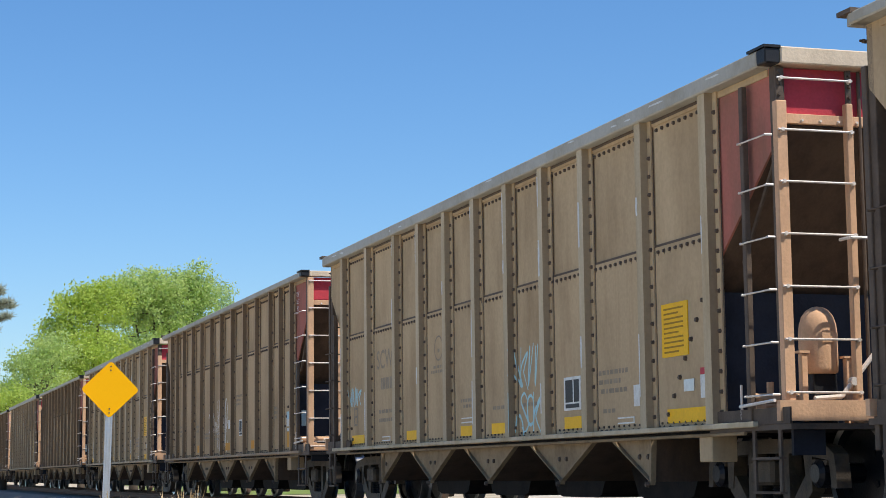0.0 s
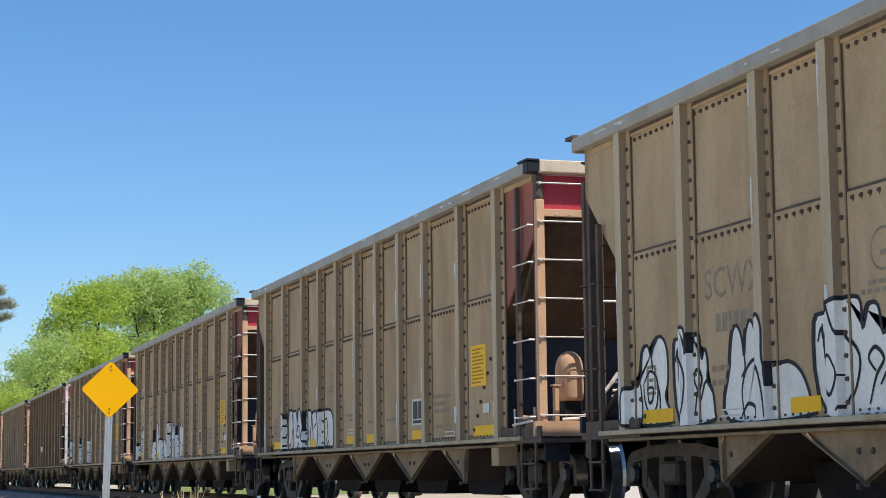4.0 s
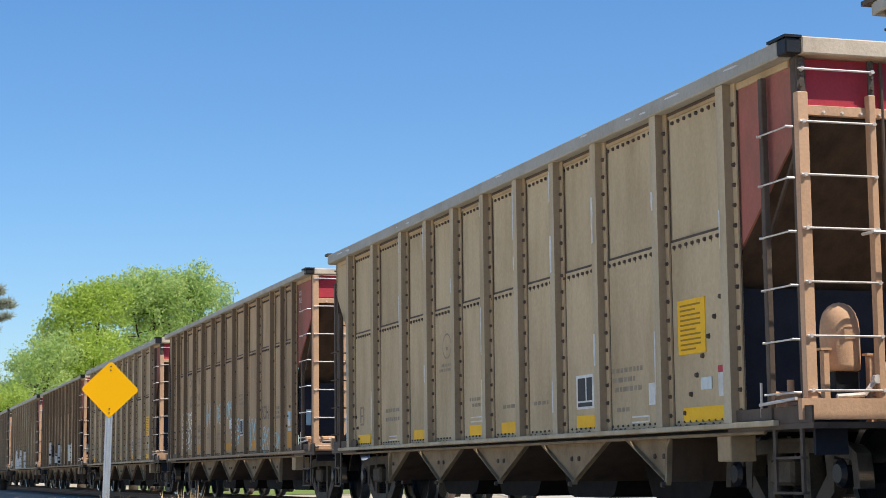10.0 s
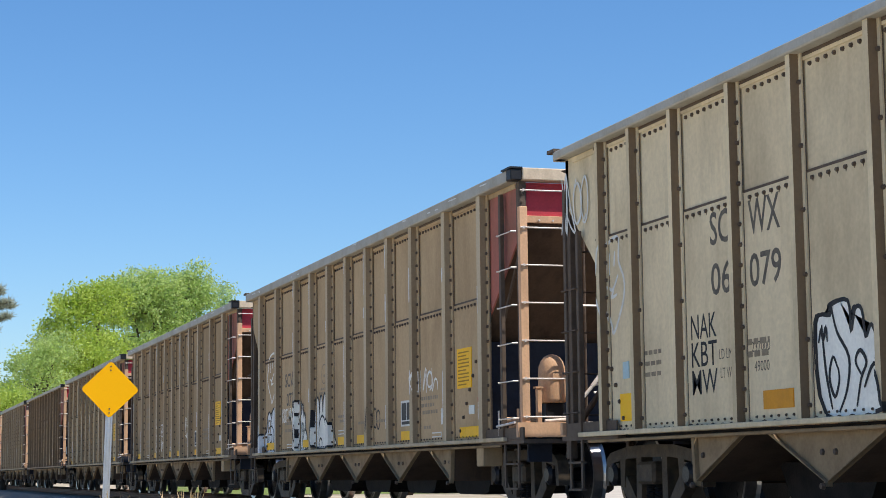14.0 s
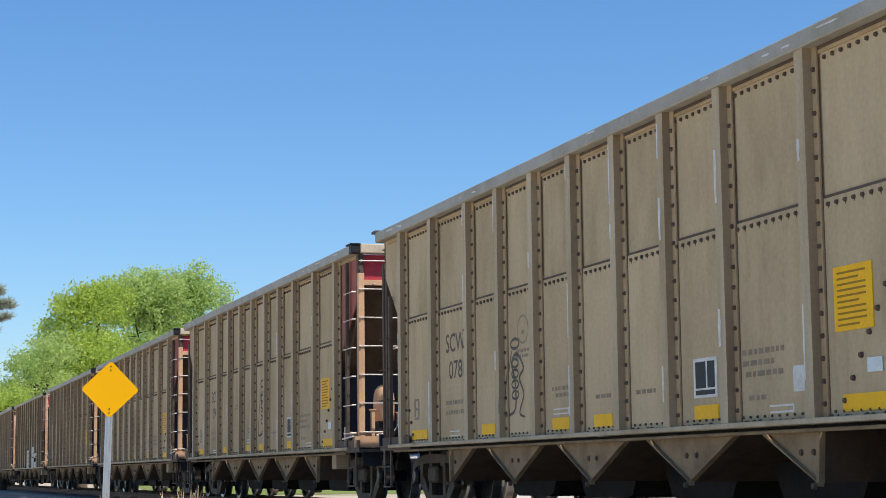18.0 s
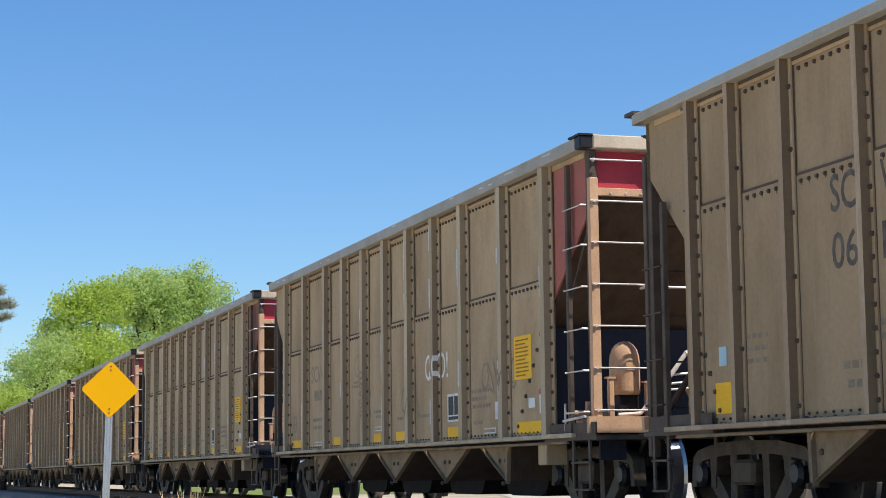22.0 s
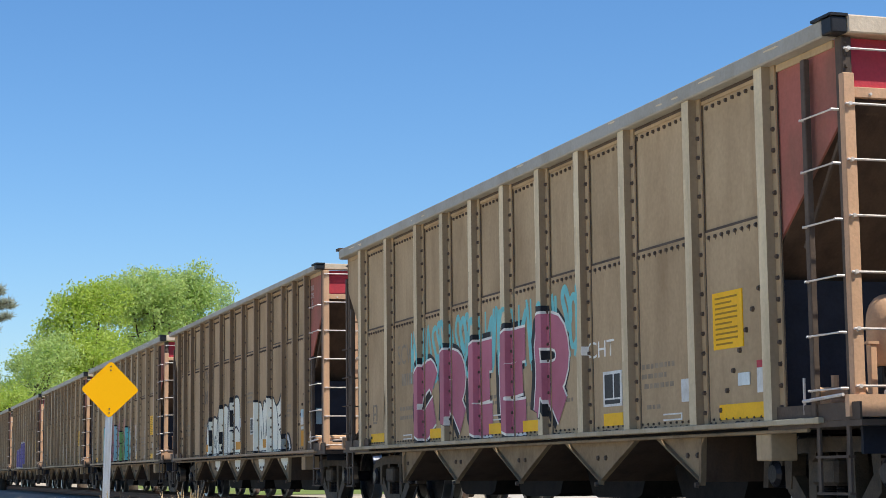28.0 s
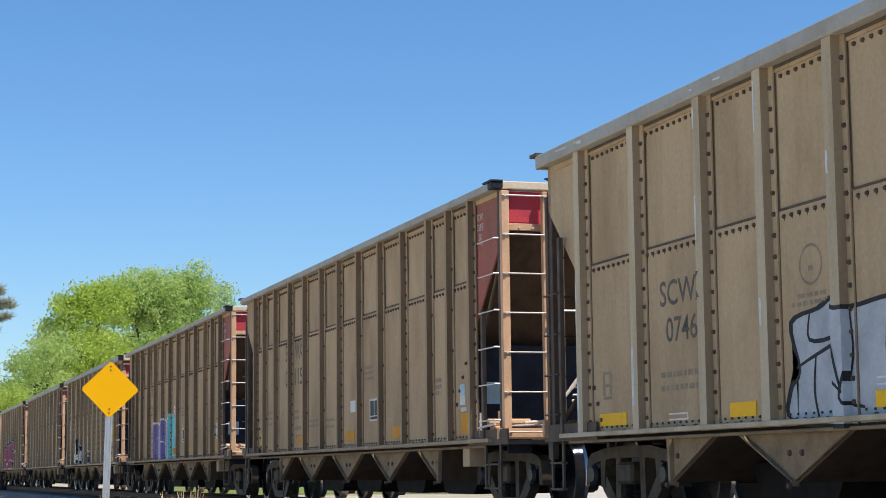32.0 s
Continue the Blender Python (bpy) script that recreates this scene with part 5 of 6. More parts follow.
SLIM = {-5, -3, -1, 1, 8, 10, 12, 25, 30, 34, 35}
SLIM_B = (SLIM | {16}) - {10, 12}
CARS = {0: WIDE_CAR, 1: SLIM_CAR_B, 10: SLIM_CAR, 6: DARK_CAR, 16: PALE_CAR}
for k in range(-5, 37):
    if k not in CARS:
        CARS[k] = copy_thing(SLIM_CAR_B if k in SLIM_B else SLIM_CAR if k in SLIM else WIDE_CAR, pose(0, 0, 0))
CARS = {k: CARS[k] for k in sorted(CARS)}


# ---- graffiti and numbers, car by car
def spray(k, what, mat, u1, u0, z0, z1):
    car, kind = CARS[k], "slim_b" if k in SLIM_B else "slim" if k in SLIM else "wide"
    if what == "tag":
        tag(car, kind, mat, u1, u0, z0, z1, k)
    elif what == "throw":
        throw_up(car, kind, mat, u1, u0, z0, z1, WHITE if mat is STENCIL else None, 0, k)
    elif isinstance(what, tuple):
        motif(car, kind, what, mat, u1, u0, z0, z1, WHITE if mat is STENCIL else None)
    elif what in ("face", "figure"):
        doodle(car, kind, mat, u1, u0, z0, z1, what)
    elif what == "ghost":
        doodle(car, kind, SPRAY_BLACK, u1, u0, z0, z1, what, mat)
    elif what == "ring":
        ring = [((u0 + u1) / 2 + (u1 - u0) / 2 * math.cos(t), (z0 + z1) / 2 + (z1 - z0) / 2 * math.sin(t)) for t in np.linspace(0.6, 5.9, 24)]
        part("graffiti_tag", drape(stroke(bmesh.new(), ring, 0.035), kind, 0.001, False), mat, car, "sprayed ring round a scrawl")
    elif what == "smear":
        rng = random.Random(k)
        pts = [(u0 + (u1 - u0) * (0.5 + 0.5 * math.cos(t) * rng.uniform(0.8, 1.0)), z0 + (z1 - z0) * (0.5 + 0.5 * math.sin(t) * rng.uniform(0.8, 1.0))) for t in np.linspace(0, math.tau, 14, endpoint=False)]
        part("graffiti", drape(patch(bmesh.new(), smooth_path(pts, 3, True)), kind, 0.001), mat, car, "smudged pale patch of spray paint")
    elif what == "doodle":
        doodle(car, kind, mat, u1, u0, z0, z1, "face")
    else:
        wording(car, kind, mat, what, u1, u0, z0, z1, "graffiti_tag", 0.004, "sprayed capital letters")


spray(0, "tag", SPRAY_SKY, 6.30, 5.55, 0.90, 1.90)
spray(0, "tag", SPRAY_SKY, 13.69, 12.97, 1.48, 1.76)
spray(1, "ghost", SPRAY_GHOST, 8.66, 7.92, 1.17, 1.95)
spray(1, "ghost", SPRAY_GHOST, 3.98, 3.28, 1.15, 1.92)
spray(2, FINGERS, SPRAY_WHITE, 14.28, 12.94, 0.92, 1.77)
spray(2, GLOVE, SPRAY_WHITE, 11.25, 10.24, 0.92, 1.82)
spray(2, CLOUD, SPRAY_WHITE, 9.30, 7.97, 0.92, 1.72)
tag(CARS[2], "wide", SPRAY_TEAL, 4.03, 3.04, 1.53, 1.98, 2, 0.05)
spray(3, "face", SPRAY_WHITE, 13.49, 12.83, 1.76, 2.70)
spray(3, FINGERS, SPRAY_WHITE, 13.94, 12.65, 0.88, 1.74)
spray(3, GLOVE, SPRAY_WHITE, 10.91, 9.23, 0.85, 1.83)
spray(3, EYE_BOX, SPRAY_WHITE, 9.06, 7.68, 0.87, 1.71)
spray(3, CLOUD, SPRAY_WHITE, 7.56, 6.46, 0.85, 1.69)
spray(5, FINGERS, SPRAY_WHITE, 13.80, 12.85, 0.91, 1.70)
spray(5, EYE_BOX, SPRAY_WHITE, 12.75, 11.96, 0.91, 1.72)
spray(5, GLOVE, SPRAY_WHITE, 11.68, 10.30, 0.90, 1.73)
spray(5, EYE_BOX, SPRAY_WHITE, 10.20, 8.80, 0.90, 1.73)
spray(5, CLOUD, SPRAY_WHITE, 8.64, 7.25, 0.89, 1.75)
spray(5, "tag", SPRAY_WHITE, 6.75, 6.09, 1.04, 1.64)
spray(6, "face", SPRAY_WHITE, 13.75, 13.07, 1.78, 2.68)
spray(6, FINGERS, SPRAY_GHOST, 13.84, 12.56, 0.90, 1.67)
spray(6, EYE_BOX, SPRAY_WHITE, 12.08, 11.04, 0.90, 1.73)
spray(6, "tag", SPRAY_WHITE, 10.66, 9.92, 1.06, 1.52)
spray(6, "ring", SPRAY_WHITE, 10.78, 9.96, 1.00, 1.56)
spray(6, GLOVE, SPRAY_SILVER, 9.72, 8.12, 0.86, 1.80)
spray(6, CLOUD, SPRAY_SILVER, 8.22, 6.75, 0.86, 1.87)
spray(6, "KBT.", SPRAY_WHITE, 9.48, 8.84, 1.86, 2.06)
spray(6, "MWF", SPRAY_WHITE, 8.46, 7.66, 1.90, 2.12)
spray(7, "face", SPRAY_WHITE, 13.49, 12.80, 1.81, 2.69)
spray(7, FINGERS, SPRAY_GHOST, 14.02, 12.60, 0.89, 1.73)
spray(7, GLOVE, SPRAY_WHITE, 11.09, 9.30, 0.88, 1.78)
spray(7, EYE_BOX, SPRAY_WHITE, 9.13, 7.75, 0.87, 1.70)
spray(7, CLOUD, SPRAY_WHITE, 7.06, 5.59, 0.86, 1.71)
spray(7, "tag", SPRAY_BLACK, 5.91, 5.34, 1.57, 1.93)
spray(8, GLOVE, SPRAY_WHITE, 11.64, 10.06, 0.97, 1.81)
spray(8, EYE_BOX, SPRAY_WHITE, 9.73, 8.44, 0.97, 1.75)
spray(8, CLOUD, SPRAY_SILVER, 8.11, 6.67, 0.93, 1.69)
spray(8, "smear", SPRAY_GHOST, 4.33, 3.05, 0.92, 1.71)
spray(10, "tag", SPRAY_GHOST, 12.29, 11.54, 1.05, 1.89)
spray(10, "T\nK\nC", SPRAY_SKY, 10.66, 10.39, 1.12, 1.68)
spray(10, "tag", SPRAY_SKY, 9.89, 9.25, 1.52, 2.00)
spray(10, "tag", SPRAY_SKY, 8.72, 8.17, 1.52, 1.92)
spray(10, "tag", SPRAY_SKY, 7.57, 6.98, 1.57, 1.97)
spray(10, "tag", SPRAY_SKY, 6.63, 6.29, 1.06, 1.58)
spray(10, "tag", SPRAY_SKY, 5.35, 4.54, 0.98, 1.61)
spray(10, "tag", SPRAY_SKY, 4.18, 3.59, 0.90, 1.38)
spray(10, "tag", SPRAY_SKY, 3.05, 2.50, 0.93, 1.30)
spray(10, "SOHA", STENCIL, 4.13, 3.42, 1.47, 1.72)
tag(CARS[12], "slim", SPRAY_GHOST, 4.15, 3.58, 1.25, 1.49, 12, 0.018)
spray(13, "tag", FAINT, 8.73, 8.03, 1.37, 1.76)
spray(13, "tag", FAINT, 6.18, 5.81, 1.17, 1.44)
spray(14, "tag", SPRAY_WHITE, 9.84, 9.27, 1.07, 1.74)
spray(14, "tag", SPRAY_GHOST, 6.07, 5.66, 1.31, 1.79)
spray(15, "face", SPRAY_WHITE, 13.43, 12.70, 1.74, 2.61)
spray(15, FINGERS, SPRAY_SILVER, 13.88, 12.49, 0.84, 1.65)
spray(15, "KBT-MWE", SPRAY_WHITE, 12.20, 11.20, 1.36, 1.60)
spray(15, EYE_BOX, SPRAY_WHITE, 11.14, 10.33, 0.90, 1.68)
spray(15, GLOVE, SPRAY_WHITE, 9.74, 8.49, 0.92, 1.75)
spray(15, "tag", SPRAY_BLACK, 6.39, 5.91, 1.07, 1.46)
spray(15, "tag", SPRAY_WHITE, 4.19, 3.20, 1.53, 1.84)
spray(16, "tag", WHITE, 14.93, 14.18, 2.92, 3.57)
spray(16, "face", WHITE, 13.87, 13.32, 1.81, 2.73)
for z, word in ((1.14, "MW"), (1.38, "KBT"), (1.62, "NAK")):
    spray(16, word, SPRAY_BLACK, 11.86, 11.36, z, z + 0.21)
for word, u1, u0, z in (("LD LMT", 11.32, 11.02, 1.42), ("LT WT", 11.30, 11.04, 1.26), ("237000", 10.72, 10.40, 1.44), ("49000", 10.68, 10.42, 1.28)):
    wording(CARS[16], "slim_b", STENCIL, word, u1, u0, z, z + 0.085, "lettering")
spray(16, EYE_BOX, SPRAY_WHITE, 9.64, 8.62, 0.89, 1.72)
spray(16, GLOVE, SPRAY_WHITE, 7.63, 6.42, 0.86, 1.70)
spray(16, CLOUD, SPRAY_WHITE, 5.46, 4.10, 0.86, 1.84)
spray(16, SLABS, SPRAY_WHITE, 4.07, 3.15, 0.84, 1.57)
spray(18, "figure", FAINT, 7.54, 6.81, 1.30, 2.22)
spray(19, "figure", SPRAY_BLACK, 7.28, 6.45, 1.13, 2.20)
spray(20, "figure", STENCIL, 9.79, 9.10, 1.07, 1.97)
spray(22, "figure", STENCIL, 7.53, 6.83, 1.13, 2.17)
spray(22, "tag", STENCIL, 6.26, 5.63, 1.12, 1.72)
spray(22, "SOHA!", STENCIL, 3.92, 2.98, 1.57, 1.90)
spray(24, "figure", FAINT, 9.10, 8.40, 1.09, 1.95)
spray(24, "tag", FAINT, 6.86, 6.06, 1.24, 1.70)
spray(24, "CRO!", SPRAY_WHITE, 5.79, 4.83, 1.66, 1.99)
spray(24, "tag", FAINT, 3.47, 2.29, 1.39, 1.81)
spray(25, "tag", SPRAY_WHITE, 9.03, 8.39, 1.81, 2.04)
spray(25, "tag", SPRAY_WHITE, 5.59, 4.74, 1.53, 2.11)
spray(26, "tag", SPRAY_GHOST, 10.53, 9.95, 1.03, 1.32)
spray(26, "tag", SPRAY_WHITE, 9.95, 8.92, 1.00, 1.80)
spray(26, "tag", SPRAY_WHITE, 8.75, 7.87, 1.51, 1.83)
spray(26, "doodle", SPRAY_WHITE, 4.06, 3.13, 0.94, 1.24)
spray(27, "face", SPRAY_WHITE, 13.71, 13.08, 1.81, 2.67)
columns(CARS[30], "slim_b", [SPRAY_GHOST], 10.40, 6.95, 0.89, (0.74, 0.78, 0.86, 0.98, 1.0, 1.1), SPRAY_BLACK)
bm = bmesh.new()
for c in (3.15, 5.05, 7.30, 9.40):
    prism(bm, [(c + 0.30, 0.79), (c + 0.27, 0.68), (c + 0.14, 0.58), (c - 0.02, 0.55), (c - 0.16, 0.60), (c - 0.24, 0.70), (c - 0.26, 0.79)], 0.1225, 0.1255)
part("graffiti_overspray", bm, SPRAY_GHOST, CARS[30], "white overspray on the hopper pockets")
motif(CARS[30], "slim_b", SPIKES, SPRAY_GHOST, 5.29, 2.57, 0.90, 1.90, shade=0.05, line=0.04)
motif(CARS[30], "slim_b", (((0.90, 0.0), (0.90, 0.24), (0.94, 0.28), (0.98, 0.22), (1.01, 0.12), (1.02, 0.0)), ()), SPRAY_SILVER, 5.29, 2.57, 0.90, 1.90, shade=-0.07)
spray(32, "tag", SPRAY_WHITE, 9.68, 9.02, 0.91, 1.59)
spray(33, "face", SPRAY_WHITE, 13.66, 13.06, 1.78, 2.64)
spray(33, FINGERS, SPRAY_GHOST, 12.24, 11.45, 0.92, 1.70)
spray(33, GLOVE, SPRAY_WHITE, 11.03, 10.35, 0.91, 1.74)
spray(33, EYE_BOX, SPRAY_SILVER, 9.80, 9.12, 0.89, 1.60)
spray(33, CLOUD, STENCIL, 8.56, 7.37, 0.90, 1.54)
spray(36, SLABS, SPRAY_GREY, 9.54, 7.72, 0.84, 1.77)
spray(-1, "tag", SPRAY_WHITE, 9.09, 8.32, 1.31, 1.80)
spray(-1, "tag", SPRAY_WHITE, 8.13, 7.10, 1.00, 2.08)
throw_up(CARS[4], "wide", SPRAY_WHITE, 12.6, 9.2, 0.89, 1.65, None, 0, 4)
spray(28, "tag", SPRAY_GHOST, 7.6, 6.8, 1.1, 1.7)
# the large coloured pieces
throw_up(CARS[29], "wide", [SPRAY_TEAL, SPRAY_GREEN, SPRAY_SKY, SPRAY_PINK], 11.2, 5.4, 0.88, 1.95, SPRAY_BLACK, 5, 29)
tag(CARS[29], "wide", SPRAY_PINK, 10.8, 6.0, 1.2, 2.1, 3, 0.06)
tag(CARS[29], "wide", SPRAY_WHITE, 5.4, 4.7, 0.95, 1.9, 4)
columns(CARS[34], "slim_b", [SPRAY_PURPLE], 9.95, 7.72, 0.90, (0.86, 0.88, 0.92, 0.94), SPRAY_WHITE, 0.032, 0.02)
columns(CARS[34], "slim_b", [SPRAY_TEAL], 7.66, 6.50, 0.90, (1.0, 0.92), SPRAY_SKY, 0.04, 0.05)
spray(34, "RTR", SPRAY_GHOST, 7.16, 6.54, 1.84, 2.08)


def big_piece(car, kind, word, fill, depth, edge, u1, u0, z0, z1, label, rise=0.24, fats=(0.54, 0.42, 0.36)):
    """Tall block lettering: a deep shade, a bright edge and a fill, each letter drawn with fat strokes."""
    bones = {"C": [((0.95, 0.80), (0.72, 1.0), (0.30, 0.86), (0.05, 0.50), (0.10, 0.12), (0.45, 0.0), (0.62, 0.12), (0.95, 0.28))],
             "R": [((0.05, 0.0), (0.12, 0.5), (0.10, 1.0), (0.70, 0.98), (0.92, 0.76), (0.70, 0.52), (0.15, 0.50)), ((0.45, 0.48), (0.72, 0.25), (1.0, 0.0))],
             "E": [((0.98, 1.0), (0.12, 0.94), (0.05, 0.5), (0.15, 0.04), (0.98, 0.0)), ((0.10, 0.50), (0.85, 0.55))],
             "L": [((0.30, 1.0), (0.34, 0.55), (0.05, 0.30), (0.10, 0.06), (0.60, 0.02), (0.98, 0.22))],
             "U": [((0.05, 1.0), (0.10, 0.45), (0.16, 0.06), (0.60, 0.0), (0.82, 0.12), (0.80, 0.55), (0.85, 1.0))],
             "B": [((0.10, 0.0), (0.14, 0.5), (0.10, 1.0), (0.66, 1.04), (0.85, 0.78), (0.55, 0.56), (0.18, 0.55)), ((0.55, 0.56), (0.95, 0.34), (0.84, 0.03), (0.12, 0.0))],
             "N": [((0.08, 0.0), (0.12, 0.5), (0.15, 1.05), (0.50, 0.55), (0.88, 0.0), (0.88, 0.5), (0.90, 1.0))],
             "P": [((0.02, 0.0), (0.14, 0.5), (0.12, 1.0), (0.75, 1.0), (0.98, 0.72), (0.75, 0.45), (0.15, 0.42)), ((0.5, 0.40), (0.95, 0.02))]}
    w = (u1 - u0) / len(word)
    for i, c in enumerate(word):
        a, b = u1 - w * i - fats[2] * 0.55, u1 - w * (i + 1) + fats[2] * 0.55
        low, high = z0 + 0.22, z1 - 0.18 - rise + rise * i / len(word)
        layers = []
        for fat, lift, du in ((fats[0], 0.0012, 0.05), (fats[1], 0.0040, 0.0), (fats[2], 0.0065, 0.0)):
            bm = bmesh.new()
            for j, line in enumerate(bones[c]):
                pts = [(a + (b - a) * p + du, low + (high - low) * q) for p, q in line]
                stroke(bm, smooth_path(pts, 3), fat, False, lift + 0.0012 * j, True)
            layers.append(bm)
        art = part("graffiti", drape(layers[0], kind, 0.001), depth, car, label)
        part("graffiti_edge", drape(layers[1], kind, 0.001), edge, art)
        part("graffiti_fill", drape(layers[2], kind, 0.001), fill, art)


tag(CARS[31], "wide", SPRAY_TEAL, 11.40, 5.30, 1.63, 2.40, 9, 0.09)
big_piece(CARS[31], "wide", "CREEP", SPRAY_PINK, SPRAY_BLACK, SPRAY_WHITE, 11.30, 5.70, 0.88, 2.16, "tall rose block letter with black depth")
big_piece(CARS[27], "wide", "LUBN", SPRAY_PURPLE, SPRAY_SILVER, SPRAY_WHITE, 11.22, 6.62, 0.84, 2.04, "violet block letter with a white edge", 0.14, (0.42, 0.40, 0.31))
spray(31, "CHT", SPRAY_WHITE, 5.20, 4.55, 1.60, 1.76)

# reporting marks and numbers that can be read
number(CARS[1], "slim_b", "SCWX", "06226", FAINT)
number(CARS[3], "wide", "SCWX", "0781")
for word, u1, u0, z in (("T", 11.32, 11.14, 2.14), ("LX", 10.58, 10.16, 2.12), ("4", 11.32, 11.16, 1.70), ("0018", 10.62, 9.96, 1.68)):
    wording(CARS[6], "wide", PALE_MARK, word, u1, u0, z, z + 0.22, "reporting_mark" if z > 2 else "car_number", 0.006)
number(CARS[7], "wide", "SCWX", "0940")
number(CARS[9], "wide", "SCWX", "0912")
number(CARS[10], "slim", "SCWX", "06257", FAINT)
number(CARS[8], "slim_b", "SCWX", "06117", FAINT)
number(CARS[25], "slim_b", "SCWX", "06159")
number(CARS[34], "slim_b", "SCWX", "06293")
number(CARS[35], "slim_b", "SCWX", "06115")
number(CARS[12], "slim", "SCWX", "06039", FAINT)
number(CARS[13], "wide", "SCWX", "0920", FAINT)
number(CARS[15], "wide", "SCWX", "07721")
number(CARS[16], "slim_b", "SCWX", "06079", None, False)
number(CARS[19], "wide", "SCWX", "0908")
number(CARS[20], "wide", "SCWX", "07801")
number(CARS[21], "wide", "SCWX", "0913")
number(CARS[23], "wide", "SCWX", "196", FAINT)
number(CARS[26], "wide", "SCWX", "07839")
number(CARS[27], "wide", "SCWX", "07421", FAINT)
number(CARS[30], "slim_b", "SCWX", "06013")
number(CARS[33], "wide", "SCWX", "0970", FAINT)
number(CARS[36], "wide", "SCWX", "07467")
for k in (0, 2, 5, 14, 18, 22, 24, 31, 32):
    wording(CARS[k], "wide", FAINT, "SCWX", 12.10, 11.02, 1.94, 2.20, "reporting_mark", 0.008)
    bars(CARS[k], FAINT, [(11.2, 11.9, 1.65, 0.16)], "faded_number", "faded car number")


# some cars have weathered browner, some greyer
weather = {14: DUSK, 25: DUSK} | {k: TAN for k in (3, 7, 15, 27, 29, 33)} | {k: DRAB for k in (9, 11, 12, 13, 18, 19, 20, 21, 23, 32)}
root = {CARS[k]: m for k, m in weather.items()}
for o in [o for o in scene.objects if o.parent in root and o.name.startswith(("upper_panel", "lower_panel", "end_gusset"))]:
    o.material_slots[0].link = "OBJECT"
    o.material_slots[0].material = root[o.parent]
for o in [o for o in scene.objects if o.parent is CARS[1] and o.name.startswith("ladder_stile") and o.data.materials[0] is SAND]:
    o.material_slots[0].link = "OBJECT"
    o.material_slots[0].material = WHITE
for o in [o for o in scene.objects if o.parent in (CARS[5], CARS[13], CARS[20], CARS[23]) and o.name.startswith("end_sill")]:
    o.material_slots[0].link = "OBJECT"
    o.material_slots[0].material = NAVY
for o in [o for o in scene.objects if o.parent is CARS[31] and o.name.startswith("rib")]:
    o.material_slots[0].link = "OBJECT"
    o.material_slots[0].material = GREY_PALE


# ---- trees beyond the track
def leaf_cloud(rng, lobes, count, size):
    """Loose leaves in clumps over and inside rounded lobes (centre, radii)."""
    vs, fs = [], []
    weights = np.array([r[0] * r[1] * r[2] for c, r in lobes]) ** 0.67
    weights /= weights.sum()
    per = 34
    for _ in range(count // per):
        c, r = lobes[rng.choice(len(lobes), p=weights)]
        d = rng.normal(size=3)
        d /= np.linalg.norm(d)
        if d[2] < -0.35:
            d[2] *= -1
        reach = rng.uniform(0.66, 1.04) if rng.random() < 0.8 else rng.uniform(0.3, 0.7)
        hub = np.array(c) + d * np.array(r) * reach * (1 + 0.10 * math.sin(5 * d[0] + 7 * d[2]))
        off = rng.normal(size=(per, 3)) * (0.27, 0.27, 0.19)
        for o in off:
            p = hub + o
            n = rng.normal(size=3) + (0, 0, 0.5)
            n /= np.linalg.norm(n)
            a = np.cross(n, rng.normal(size=3))
            a /= np.linalg.norm(a)
            b = np.cross(n, a)
            s = size * rng.uniform(0.6, 1.25)
            i = len(vs)
            vs += [p - a * s, p - b * s * 0.55 - n * s * 0.1, p + a * s, p + b * s * 0.55 - n * s * 0.1]
            fs.append((i, i + 1, i + 2, i + 3))
    me = bpy.data.meshes.new("crown")
    me.from_pydata([tuple(v) for v in vs], [], fs)
    return me


def leafy_tree(x, y, lobes, count, size, mat, seed, label):
    """A broadleaf: a tapered trunk, limbs into each lobe and a ragged crown. Lobes: (dx, dy, height, radius, radius up)."""
    rng = np.random.default_rng(seed)
    tree = new("tree")
    tree.matrix_basis = pose(x, y, GROUND)
    tagged(tree, label, "tree", "trees beyond the track")
    base = Vector((0, 0, 0))
    fork = Vector((0.1, 0, 3.2))
    bm = bmesh.new()
    tube(bm, (0, 0, -0.3), base + Vector((0.02, 0, 1.2)), 0.36, 12, 0.28)
    tube(bm, (0.02, 0, 1.18), fork, 0.28, 12, 0.22)
    trunk = part("trunk", bm, BARK, tree, smooth=True)
    for dx, dy, h, r, up in lobes:
        bm = bmesh.new()
        end = Vector((dx, dy, h))
        mid = fork.lerp(end, 0.5) + Vector((0.1 * dx, 0.1 * dy, 0.4))
        tube(bm, fork - Vector((0, 0, 0.1)), mid, 0.15, 8, 0.09)
        tube(bm, mid, end, 0.09, 8, 0.05)
        for _ in range(7):
            d = Vector(rng.normal(size=3)).normalized()
            d.z = abs(d.z) * 0.8
            s = mid.lerp(end, float(rng.uniform(0.2, 1.0)))
            tube(bm, s, s + Vector((d.x * r * 0.8, d.y * r * 0.8, d.z * up * 0.8)), 0.045, 5, 0.012)
        part("limb", bm, BARK, tree)
    me = leaf_cloud(rng, [((dx, dy, h), (r, r, up)) for dx, dy, h, r, up in lobes], count, size)
    me.materials.append(mat)
    crown = new("crown", me)
    crown.parent = tree
    crown["kind"] = "stuff"
    return crown


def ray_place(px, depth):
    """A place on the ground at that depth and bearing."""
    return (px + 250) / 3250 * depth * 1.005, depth


